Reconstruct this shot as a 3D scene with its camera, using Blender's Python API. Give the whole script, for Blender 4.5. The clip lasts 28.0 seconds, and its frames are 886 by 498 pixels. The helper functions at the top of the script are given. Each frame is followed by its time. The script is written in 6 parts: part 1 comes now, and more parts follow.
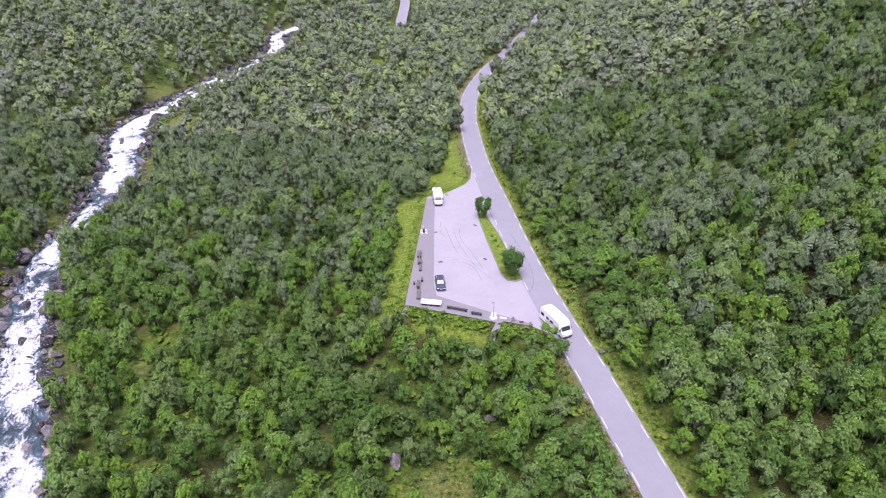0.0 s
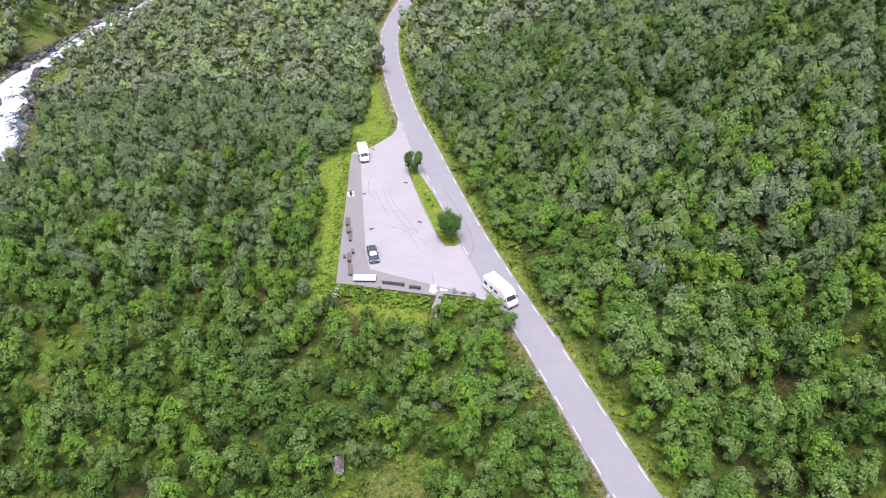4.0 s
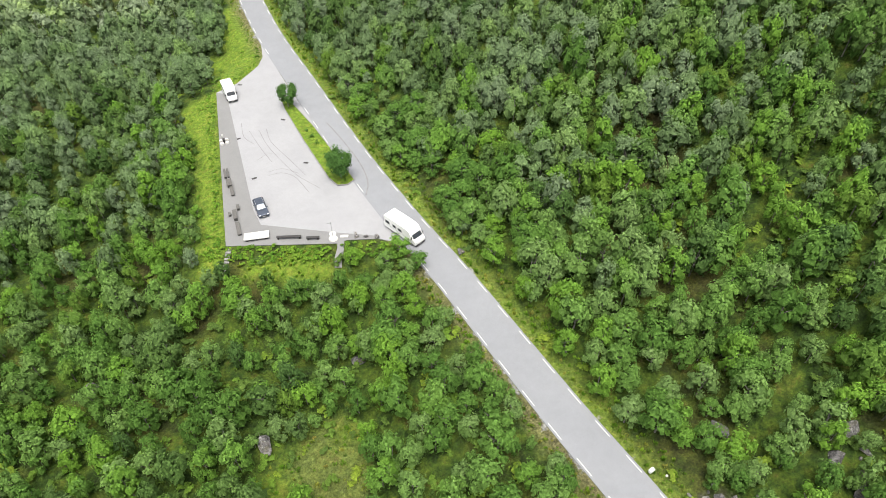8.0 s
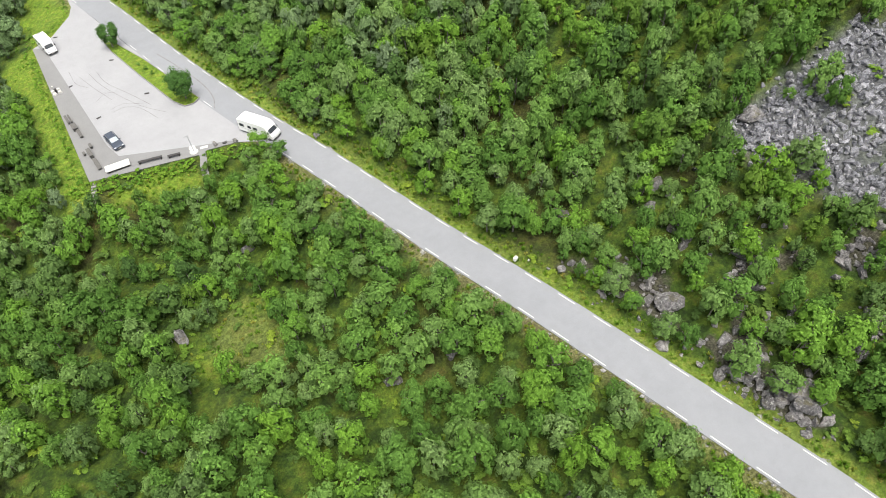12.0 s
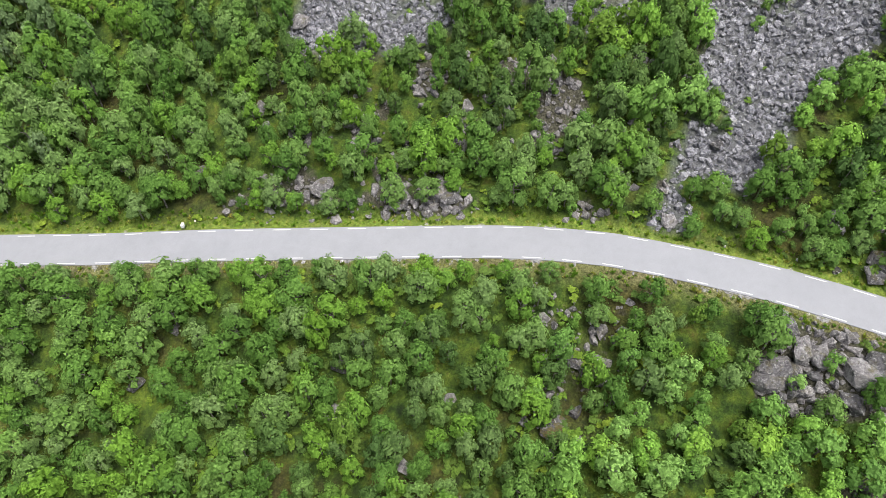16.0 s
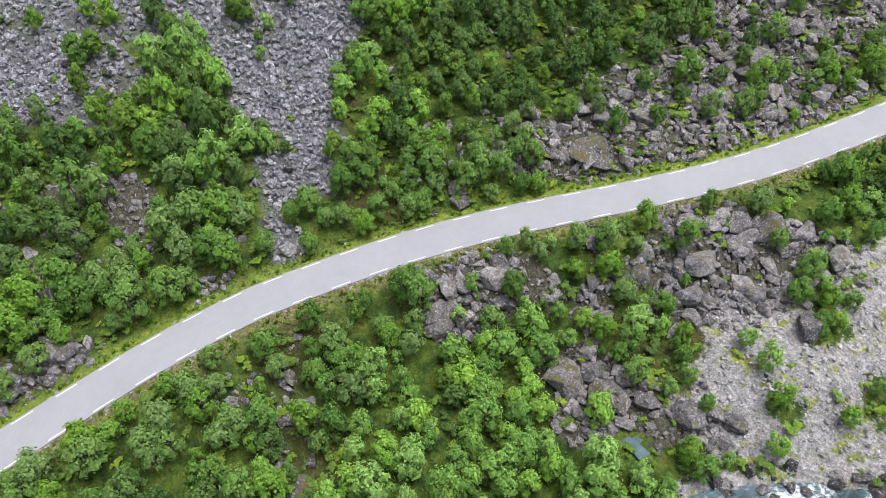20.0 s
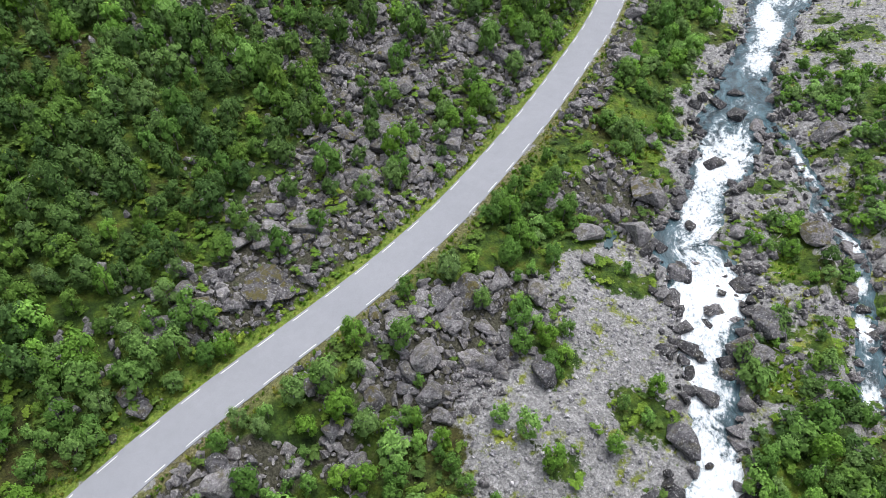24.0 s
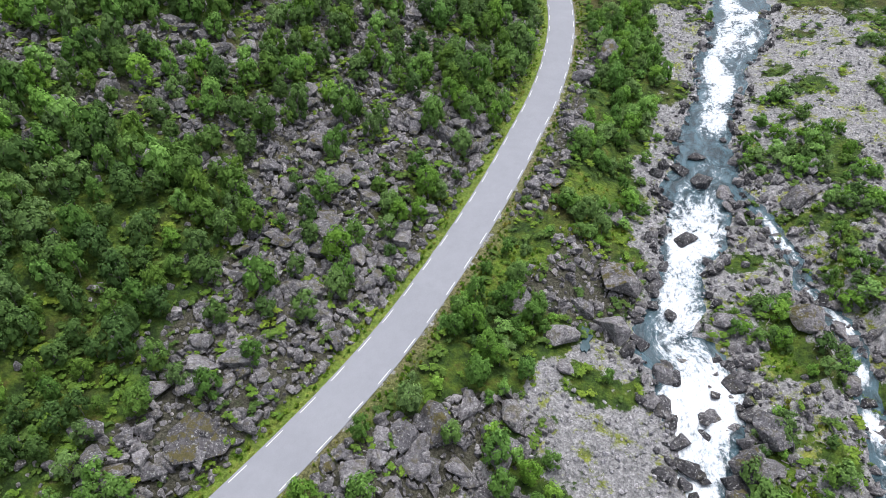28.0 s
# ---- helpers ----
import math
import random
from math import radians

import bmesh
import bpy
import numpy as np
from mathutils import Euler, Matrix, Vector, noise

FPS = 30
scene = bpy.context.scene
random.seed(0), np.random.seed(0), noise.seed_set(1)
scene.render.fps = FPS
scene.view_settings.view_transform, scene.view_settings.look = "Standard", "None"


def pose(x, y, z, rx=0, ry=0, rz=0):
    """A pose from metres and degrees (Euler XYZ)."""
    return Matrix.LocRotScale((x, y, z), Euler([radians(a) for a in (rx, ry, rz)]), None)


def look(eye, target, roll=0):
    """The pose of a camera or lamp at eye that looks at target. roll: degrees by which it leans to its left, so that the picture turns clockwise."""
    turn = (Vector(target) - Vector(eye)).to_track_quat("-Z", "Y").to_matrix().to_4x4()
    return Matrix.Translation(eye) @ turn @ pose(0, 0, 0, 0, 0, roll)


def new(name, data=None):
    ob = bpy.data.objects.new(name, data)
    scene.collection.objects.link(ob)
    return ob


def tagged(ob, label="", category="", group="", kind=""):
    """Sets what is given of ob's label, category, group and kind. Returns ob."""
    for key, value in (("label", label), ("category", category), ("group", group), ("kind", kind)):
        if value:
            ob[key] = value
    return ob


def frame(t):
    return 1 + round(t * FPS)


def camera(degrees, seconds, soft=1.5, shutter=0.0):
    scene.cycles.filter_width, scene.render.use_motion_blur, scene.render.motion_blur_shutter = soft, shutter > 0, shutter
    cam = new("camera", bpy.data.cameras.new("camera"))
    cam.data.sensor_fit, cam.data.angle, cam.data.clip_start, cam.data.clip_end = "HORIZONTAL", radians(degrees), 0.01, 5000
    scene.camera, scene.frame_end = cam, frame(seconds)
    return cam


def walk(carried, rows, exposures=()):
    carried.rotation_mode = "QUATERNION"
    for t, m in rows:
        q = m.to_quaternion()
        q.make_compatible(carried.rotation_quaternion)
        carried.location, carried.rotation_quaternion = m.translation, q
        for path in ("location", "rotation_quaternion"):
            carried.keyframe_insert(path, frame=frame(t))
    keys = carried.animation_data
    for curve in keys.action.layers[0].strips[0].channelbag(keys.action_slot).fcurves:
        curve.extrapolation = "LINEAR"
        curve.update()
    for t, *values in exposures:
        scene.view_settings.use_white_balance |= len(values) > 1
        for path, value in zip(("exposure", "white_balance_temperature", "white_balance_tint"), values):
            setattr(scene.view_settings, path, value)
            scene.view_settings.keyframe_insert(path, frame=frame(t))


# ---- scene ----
EXPOSURES = [(0.0, 1.58, 5920, 43), (3.0, 1.65, 6080, 35), (5.5, 1.77, 6450, 17), (8.0, 1.75, 6700, 9), (11.0, 1.73, 6700, 8), (14.0, 1.77, 6600, 11), (18.0, 1.79, 6450, 13), (20.0, 1.71, 6350, 15), (21.5, 1.55, 6250, 16), (24.0, 1.42, 6150, 13), (28.0, 1.43, 6080, 15)]
cam = camera(65.867, 28.0, 0.8)

# seconds, eye x y z, tilt, heading, roll
PATH = [
    (0.0, 8.943, -102.461, 81.897, 56.117, 1.130, 0.180),
    (0.5, 9.060, -101.241, 81.828, 55.489, 0.789, 0.099),
    (1.0, 9.075, -99.907, 81.828, 54.855, 0.253, 0.063),
    (1.5, 9.061, -98.473, 81.859, 54.162, -0.524, 0.025),
    (2.0, 9.024, -96.938, 81.848, 53.415, -1.619, 0.154),
    (2.5, 9.037, -95.358, 81.804, 52.693, -2.593, 0.169),
    (3.0, 9.139, -93.384, 81.762, 51.849, -3.745, 0.206),
    (3.5, 9.232, -91.287, 81.737, 50.903, -4.796, 0.286),
    (5.5, 9.973, -82.499, 81.895, 46.576, -9.569, 0.370),
    (6.0, 10.134, -81.152, 81.987, 45.417, -11.165, 0.364),
    (6.5, 10.270, -80.370, 81.986, 44.345, -12.736, 0.283),
    (7.0, 10.348, -79.884, 81.839, 43.444, -14.593, 0.332),
    (7.5, 10.334, -79.863, 81.698, 42.701, -16.272, 0.286),
    (8.0, 10.136, -80.192, 81.563, 41.725, -18.031, 0.246),
    (8.5, 9.798, -81.030, 81.426, 40.735, -19.695, 0.248),
    (9.0, 9.247, -82.536, 81.407, 39.676, -21.319, 0.094),
    (9.5, 8.500, -84.467, 81.462, 38.982, -23.032, -0.023),
    (10.0, 7.661, -86.862, 81.616, 38.094, -25.102, -0.308),
    (10.5, 6.692, -89.427, 81.760, 37.663, -27.300, -0.561),
    (11.0, 5.747, -92.131, 81.903, 37.427, -29.629, -0.980),
    (11.5, 4.723, -94.500, 81.929, 37.346, -31.804, -1.271),
    (13.5, -0.429, -102.200, 82.145, 36.592, -45.665, -0.668),
    (14.0, -2.239, -104.059, 82.497, 36.386, -50.945, -0.595),
    (14.5, -4.216, -105.613, 82.807, 36.384, -56.550, -0.367),
    (15.0, -6.114, -106.972, 82.975, 36.669, -63.017, -0.170),
    (15.5, -7.670, -107.702, 82.844, 37.135, -69.401, 0.082),
    (16.0, -8.844, -108.352, 82.754, 37.515, -75.880, 0.226),
    (16.5, -9.728, -108.931, 82.801, 38.017, -81.566, 0.369),
    (17.0, -10.348, -109.417, 82.717, 38.587, -87.304, 0.320),
    (17.5, -10.583, -110.008, 82.531, 39.205, -92.321, 0.148),
    (18.0, -10.775, -110.370, 82.290, 39.809, -97.678, 0.124),
    (18.5, -10.640, -110.430, 81.923, 40.417, -102.950, 0.476),
    (19.0, -10.701, -110.675, 81.718, 41.176, -108.438, 0.584),
    (19.5, -10.682, -111.345, 81.594, 41.872, -113.100, 0.359),
    (20.0, -10.516, -112.397, 81.683, 42.589, -117.986, 0.007),
    (20.5, -10.012, -113.604, 81.676, 43.075, -122.288, -0.484),
    (21.0, -9.048, -114.810, 81.469, 43.573, -127.150, -0.614),
    (21.5, -7.927, -116.046, 81.362, 44.146, -131.472, -0.544),
    (23.5, -1.926, -122.312, 81.279, 46.455, -148.344, -0.031),
    (24.0, -0.374, -124.878, 81.160, 47.255, -151.983, 0.095),
    (24.5, 1.266, -127.833, 81.155, 47.831, -155.013, 0.173),
    (25.0, 3.066, -131.346, 81.135, 48.721, -157.609, 0.221),
    (25.5, 4.807, -134.966, 81.077, 49.437, -159.490, 0.149),
    (26.0, 6.268, -137.970, 80.996, 50.539, -161.434, 0.097),
    (26.5, 7.114, -138.857, 81.080, 50.310, -159.540, -0.015),
    (27.0, 7.415, -138.895, 81.125, 50.199, -158.774, 0.011),
    (27.5, 7.574, -138.949, 81.030, 50.153, -158.296, -0.058),
    (28.0, 7.614, -138.994, 80.958, 50.102, -157.850, -0.216),
]
walk(cam, [(t, pose(x, y, z, tilt, 0, turn) @ pose(0, 0, 0, 0, 0, roll)) for t, x, y, z, tilt, turn, roll in PATH], EXPOSURES)

# ---- light: a bright overcast summer day in a mountain valley ----
SUN_UP, SUN_TURN = radians(77), radians(198)
world = bpy.data.worlds.new("overcast_sky")
scene.world = world
world.use_nodes = True
_n = world.node_tree.nodes
_sky = _n.new("ShaderNodeTexSky")
_sky.sky_type = 'NISHITA'
_sky.sun_disc = False
_sky.sun_elevation, _sky.sun_rotation = SUN_UP, SUN_TURN
_sky.air_density, _sky.dust_density, _sky.ozone_density = 1.0, 4.0, 1.0
_hs = _n.new("ShaderNodeHueSaturation")
_hs.inputs["Saturation"].default_value = 0.35
world.node_tree.links.new(_sky.outputs[0], _hs.inputs["Color"])
world.node_tree.links.new(_hs.outputs[0], _n["Background"].inputs[0])
_n["Background"].inputs[1].default_value = 0.076
sun_data = bpy.data.lights.new("sun", 'SUN')
sun_data.energy, sun_data.angle, sun_data.color = 1.5, radians(40), (1.0, 0.97, 0.92)
sun = new("sun", sun_data)
sun.matrix_basis = look((0, 0, 0), (-math.sin(SUN_TURN) * math.cos(SUN_UP), -math.cos(SUN_TURN) * math.cos(SUN_UP), -math.sin(SUN_UP)))


# ---- materials ----
def material(name, rough=0.9):
    m = bpy.data.materials.new(name)
    m.use_nodes = True
    b = m.node_tree.nodes["Principled BSDF"]
    b.inputs["Roughness"].default_value = rough
    b.inputs["Specular IOR Level"].default_value = 0.3
    return m, m.node_tree, b


def nd(tree, kind, **inputs):
    n = tree.nodes.new(kind)
    for key, value in inputs.items():
        n.inputs[key.replace("_", " ")].default_value = value
    return n


def noise_tex(tree, scale, detail=4.0, rough=0.6, coord=None):
    n = nd(tree, "ShaderNodeTexNoise", Scale=scale, Detail=detail, Roughness=rough)
    if coord is not None:
        tree.links.new(coord, n.inputs["Vector"])
    return n.outputs["Fac"]


def ramp(tree, fac, stops):
    r = tree.nodes.new("ShaderNodeValToRGB")
    e = r.color_ramp.elements
    while len(e) < len(stops):
        e.new(0.5)
    for k, (p, c) in enumerate(stops):
        e[k].position = p
        e[k].color = (*c, 1) if len(c) == 3 else c
    tree.links.new(fac, r.inputs[0])
    return r.outputs[0]


def mix(tree, fac, a, b, mode='MIX'):
    m = tree.nodes.new("ShaderNodeMix")
    m.data_type, m.blend_type = 'RGBA', mode
    for sock, value in ((m.inputs["Factor"], fac), (m.inputs["A"], a), (m.inputs["B"], b)):
        if isinstance(value, (int, float)):
            sock.default_value = value
        elif isinstance(value, tuple):
            sock.default_value = (*value, 1)
        else:
            tree.links.new(value, sock)
    return m.outputs["Result"]


def math_node(tree, op, a, b=0.0, clamp=False):
    m = tree.nodes.new("ShaderNodeMath")
    m.operation, m.use_clamp = op, clamp
    for k, value in enumerate((a, b)):
        if isinstance(value, (int, float)):
            m.inputs[k].default_value = value
        else:
            tree.links.new(value, m.inputs[k])
    return m.outputs[0]


def bump(tree, bsdf, height, strength=0.4, distance=0.1):
    b = nd(tree, "ShaderNodeBump", Strength=strength, Distance=distance)
    tree.links.new(height, b.inputs["Height"])
    tree.links.new(b.outputs[0], bsdf.inputs["Normal"])


def position(tree):
    return tree.nodes.new("ShaderNodeNewGeometry").outputs["Position"]


def attribute(tree, name):
    a = tree.nodes.new("ShaderNodeAttribute")
    a.attribute_name = name
    return a.outputs["Fac"]


def plain(name, colour, rough=0.6, metal=0.0, wear=0.12, scale=6.0):
    """A painted, plastic or metal surface with faint dirt."""
    m, t, b = material(name, rough)
    b.inputs["Metallic"].default_value = metal
    n = noise_tex(t, scale, 5, 0.65, position(t))
    dark = tuple(c * (1 - 2 * wear) for c in colour)
    t.links.new(ramp(t, n, [(0.3, dark), (0.65, colour)]), b.inputs["Base Color"])
    return m


def ground_material():
    m, t, b = material("ground_cover", 0.95)
    p = position(t)
    big, mid, fine = noise_tex(t, 0.045, 5, 0.6, p), noise_tex(t, 0.45, 5, 0.65, p), noise_tex(t, 3.5, 6, 0.75, p)
    green = ramp(t, mid, [(0.3, (0.012, 0.026, 0.004)), (0.45, (0.032, 0.066, 0.007)), (0.58, (0.072, 0.112, 0.011)), (0.72, (0.095, 0.088, 0.019))])
    rust = ramp(t, fine, [(0.3, (0.026, 0.018, 0.007)), (0.7, (0.085, 0.058, 0.022))])
    cover = mix(t, ramp(t, big, [(0.53, (0, 0, 0)), (0.66, (0.7, 0.7, 0.7))]), green, rust)
    meadow = ramp(t, noise_tex(t, 0.9, 6, 0.7, p), [(0.3, (0.080, 0.155, 0.013)), (0.5, (0.135, 0.215, 0.019)), (0.7, (0.205, 0.230, 0.034))])
    cover = mix(t, attribute(t, "meadow"), cover, meadow)
    sere = ramp(t, fine, [(0.3, (0.062, 0.060, 0.024)), (0.5, (0.135, 0.125, 0.055)), (0.7, (0.20, 0.185, 0.10))])
    cover = mix(t, attribute(t, "sere"), cover, sere)
    soil = ramp(t, fine, [(0.3, (0.018, 0.020, 0.012)), (0.5, (0.060, 0.058, 0.038)), (0.65, (0.095, 0.090, 0.075)), (0.8, (0.16, 0.155, 0.145))])
    cover = mix(t, ramp(t, math_node(t, 'ADD', attribute(t, "rubble"), math_node(t, 'MULTIPLY', math_node(t, 'SUBTRACT', mid, 0.5), 1.2)), [(0.35, (0, 0, 0)), (0.55, (1, 1, 1))]), cover, soil)
    pebble = nd(t, "ShaderNodeTexVoronoi", Scale=1.7)
    t.links.new(p, pebble.inputs["Vector"])
    pebble2 = nd(t, "ShaderNodeTexVoronoi", Scale=5.0)
    t.links.new(p, pebble2.inputs["Vector"])
    grey = ramp(t, pebble.outputs["Color"], [(0.15, (0.175, 0.172, 0.176)), (0.5, (0.285, 0.280, 0.284)), (0.9, (0.42, 0.412, 0.415))])
    grey = mix(t, 0.55, grey, ramp(t, pebble2.outputs["Color"], [(0.1, (0.09, 0.09, 0.09)), (0.9, (0.33, 0.325, 0.32))]))
    cover = mix(t, attribute(t, "scree"), cover, mix(t, 1.0, grey, (0.46, 0.475, 0.51), 'MULTIPLY'))
    moss = ramp(t, noise_tex(t, 0.3, 6, 0.7, p), [(0.54, (0, 0, 0)), (0.61, (0.9, 0.9, 0.9))])
    grey = mix(t, moss, grey, ramp(t, mid, [(0.3, (0.09, 0.12, 0.014)), (0.6, (0.22, 0.25, 0.022))]))
    edge = math_node(t, 'ADD', attribute(t, "gravel"), math_node(t, 'MULTIPLY', math_node(t, 'SUBTRACT', mid, 0.5), 1.6))
    edge = math_node(t, 'ADD', edge, math_node(t, 'MULTIPLY', math_node(t, 'SUBTRACT', noise_tex(t, 1.1, 5, 0.7, p), 0.5), 1.2))
    mask = ramp(t, edge, [(0.42, (0, 0, 0)), (0.56, (1, 1, 1))])
    col = mix(t, mask, cover, grey)
    col = mix(t, 0.7, col, ramp(t, fine, [(0.3, (0.3, 0.3, 0.3)), (0.7, (1.6, 1.6, 1.6))]), 'MULTIPLY')
    col = mix(t, 0.6, col, ramp(t, noise_tex(t, 1.3, 5, 0.7, p), [(0.35, (0.45, 0.47, 0.45)), (0.65, (1.4, 1.4, 1.35))]), 'MULTIPLY')
    t.links.new(col, b.inputs["Base Color"])
    h = math_node(t, 'ADD', fine, math_node(t, 'MULTIPLY', pebble.outputs["Distance"], 0.6))
    bump(t, b, h, 1.0, 0.35)
    return m


def leaf_material(name, stops, seed, trans=0.24):
    m, t, b = material(name, 0.75)
    b.inputs["Specular IOR Level"].default_value = 0.12
    p = position(t)
    g = t.nodes.new("ShaderNodeNewGeometry")
    info = t.nodes.new("ShaderNodeObjectInfo")
    tint = math_node(t, 'FRACT', math_node(t, 'ADD', attribute(t, "tint"), info.outputs["Random"]))
    grove = noise_tex(t, 0.06, 3, 0.6, p)
    v = math_node(t, 'ADD', math_node(t, 'MULTIPLY', tint, 0.72), math_node(t, 'MULTIPLY', grove, 0.45))
    col = ramp(t, v, stops)
    cell = nd(t, "ShaderNodeTexVoronoi", Scale=5.2, Randomness=1.0)
    t.links.new(p, cell.inputs["Vector"])
    pick = t.nodes.new("ShaderNodeSeparateColor")
    t.links.new(cell.outputs["Color"], pick.inputs[0])
    speck = noise_tex(t, 9.0, 2, 0.7, p)
    col = mix(t, 0.42, col, ramp(t, pick.outputs[0], [(0.0, (0.50, 0.52, 0.50)), (0.45, (0.95, 0.95, 0.95)), (1.0, (1.50, 1.48, 1.40))]), 'MULTIPLY')
    col = mix(t, 0.5, col, ramp(t, speck, [(0.3, (0.6, 0.62, 0.6)), (0.5, (1.0, 1.0, 1.0)), (0.7, (1.35, 1.35, 1.28))]), 'MULTIPLY')
    leaf = ramp(t, g.outputs["Random Per Island"], [(0.0, (0.80, 0.82, 0.82)), (0.5, (1.0, 1.0, 1.0)), (1.0, (1.26, 1.25, 1.22))])
    col = mix(t, 1.0, col, leaf, 'MULTIPLY')
    t.links.new(col, b.inputs["Base Color"])
    bump(t, b, math_node(t, 'SUBTRACT', pick.outputs[1], cell.outputs["Distance"]), 0.45, 0.08)
    tr = t.nodes.new("ShaderNodeBsdfTranslucent")
    t.links.new(col, tr.inputs["Color"])
    mx = t.nodes.new("ShaderNodeMixShader")
    mx.inputs[0].default_value = trans
    out = t.nodes["Material Output"]
    t.links.new(b.outputs[0], mx.inputs[1])
    t.links.new(tr.outputs[0], mx.inputs[2])
    t.links.new(mx.outputs[0], out.inputs["Surface"])
    return m


def bark_material():
    m, t, b = material("birch_bark", 0.85)
    n = noise_tex(t, 5.0, 4, 0.6, position(t))
    t.links.new(ramp(t, n, [(0.35, (0.07, 0.065, 0.058)), (0.55, (0.20, 0.185, 0.165)), (0.8, (0.36, 0.34, 0.31))]), b.inputs["Base Color"])
    bump(t, b, n, 0.4, 0.02)
    return m


def rock_material(name, dark, light, moss):
    m, t, b = material(name, 0.9)
    p = position(t)
    g = t.nodes.new("ShaderNodeNewGeometry")
    info = t.nodes.new("ShaderNodeObjectInfo")
    n1, n2 = noise_tex(t, 0.9, 6, 0.65, p), noise_tex(t, 7.0, 6, 0.7, p)
    col = ramp(t, n1, [(0.3, dark), (0.7, light)])
    rnd = math_node(t, 'FRACT', math_node(t, 'ADD', g.outputs["Random Per Island"], info.outputs["Random"]))
    col = mix(t, 1.0, col, ramp(t, rnd, [(0.0, (0.62, 0.62, 0.65)), (0.6, (1.0, 0.99, 1.0)), (1.0, (1.4, 1.38, 1.38))]), 'MULTIPLY')
    col = mix(t, 0.7, col, ramp(t, n2, [(0.28, (0.35, 0.35, 0.37)), (0.58, (1.1, 1.1, 1.1)), (0.68, (1.3, 1.3, 1.3)), (0.74, (2.6, 2.58, 2.5))]), 'MULTIPLY')
    n3 = noise_tex(t, 2.7, 5, 0.7, p)
    col = mix(t, 0.8, col, ramp(t, n3, [(0.34, (0.30, 0.295, 0.30)), (0.5, (0.95, 0.95, 0.95)), (0.66, (1.55, 1.55, 1.53))]), 'MULTIPLY')
    lichen = ramp(t, noise_tex(t, 3.4, 4, 0.65, p), [(0.57, (0, 0, 0)), (0.63, (0.85, 0.85, 0.85))])
    col = mix(t, lichen, col, (0.40, 0.40, 0.38))
    sep = t.nodes.new("ShaderNodeSeparateXYZ")
    t.links.new(g.outputs["Normal"], sep.inputs[0])
    m1 = math_node(t, 'MULTIPLY', math_node(t, 'SUBTRACT', sep.outputs["Z"], 0.35), moss)
    m2 = math_node(t, 'MULTIPLY', m1, ramp(t, noise_tex(t, 0.7, 5, 0.7, p), [(0.5, (0, 0, 0)), (0.62, (1, 1, 1))]), True)
    col = mix(t, m2, col, ramp(t, n2, [(0.3, (0.05, 0.055, 0.018)), (0.7, (0.16, 0.13, 0.05))]))
    t.links.new(col, b.inputs["Base Color"])
    bump(t, b, math_node(t, 'ADD', math_node(t, 'MULTIPLY', n2, 0.5), math_node(t, 'MULTIPLY', n3, 1.5)), 1.0, 0.35)
    return m


def asphalt_material(name, dark, light, patchy=0.5):
    m, t, b = material(name, 0.85)
    p = position(t)
    n1, n2 = noise_tex(t, 0.16, 5, 0.6, p), noise_tex(t, 28.0, 3, 0.8, p)
    col = mix(t, patchy, tuple((a + c) / 2 for a, c in zip(dark, light)), ramp(t, n1, [(0.32, dark), (0.68, light)]))
    col = mix(t, 0.35, col, ramp(t, n2, [(0.3, (0.6, 0.6, 0.6)), (0.7, (1.35, 1.35, 1.35))]), 'MULTIPLY')
    stain = noise_tex(t, 0.7, 6, 0.75, p)
    col = mix(t, 0.5, col, ramp(t, stain, [(0.25, (0.86, 0.86, 0.86)), (0.6, (1.03, 1.03, 1.03))]), 'MULTIPLY')
    t.links.new(col, b.inputs["Base Color"])
    bump(t, b, n2, 0.25, 0.01)
    return m


def water_material():
    m, t, b = material("rapids_water", 0.16)
    b.inputs["Specular IOR Level"].default_value = 0.5
    uv = t.nodes.new("ShaderNodeUVMap")
    uv.uv_map = "flow"
    mp = t.nodes.new("ShaderNodeMapping")
    mp.inputs["Scale"].default_value = (1.0, 0.62, 1.0)
    t.links.new(uv.outputs[0], mp.inputs[0])
    streak = nd(t, "ShaderNodeTexNoise", Scale=0.42, Detail=5.0, Roughness=0.62, Distortion=1.3)
    t.links.new(mp.outputs[0], streak.inputs["Vector"])
    streak = streak.outputs["Fac"]
    fine = noise_tex(t, 2.2, 5, 0.7, mp.outputs[0])
    v = math_node(t, 'ADD', math_node(t, 'MULTIPLY', math_node(t, 'SUBTRACT', streak, 0.5), 1.7), math_node(t, 'MULTIPLY', math_node(t, 'SUBTRACT', fine, 0.5), 1.15))
    v = math_node(t, 'ADD', v, 0.5)
    v = math_node(t, 'ADD', v, math_node(t, 'MULTIPLY', math_node(t, 'SUBTRACT', attribute(t, "foam"), 0.5), 1.5))
    white = ramp(t, v, [(0.34, (0, 0, 0)), (0.50, (0.18, 0.18, 0.18)), (0.66, (0.62, 0.62, 0.62)), (0.92, (1, 1, 1))])
    deep = ramp(t, streak, [(0.35, (0.018, 0.034, 0.040)), (0.6, (0.055, 0.105, 0.125))])
    t.links.new(mix(t, white, deep, ramp(t, fine, [(0.28, (0.28, 0.36, 0.40)), (0.45, (0.56, 0.61, 0.63)), (0.6, (0.74, 0.76, 0.77)), (0.75, (0.82, 0.83, 0.84))])), b.inputs["Base Color"])
    t.links.new(ramp(t, white, [(0, (0.1, 0.1, 0.1)), (1, (0.8, 0.8, 0.8))]), b.inputs["Roughness"])
    bump(t, b, math_node(t, 'ADD', fine, streak), 0.9, 0.4)
    return m


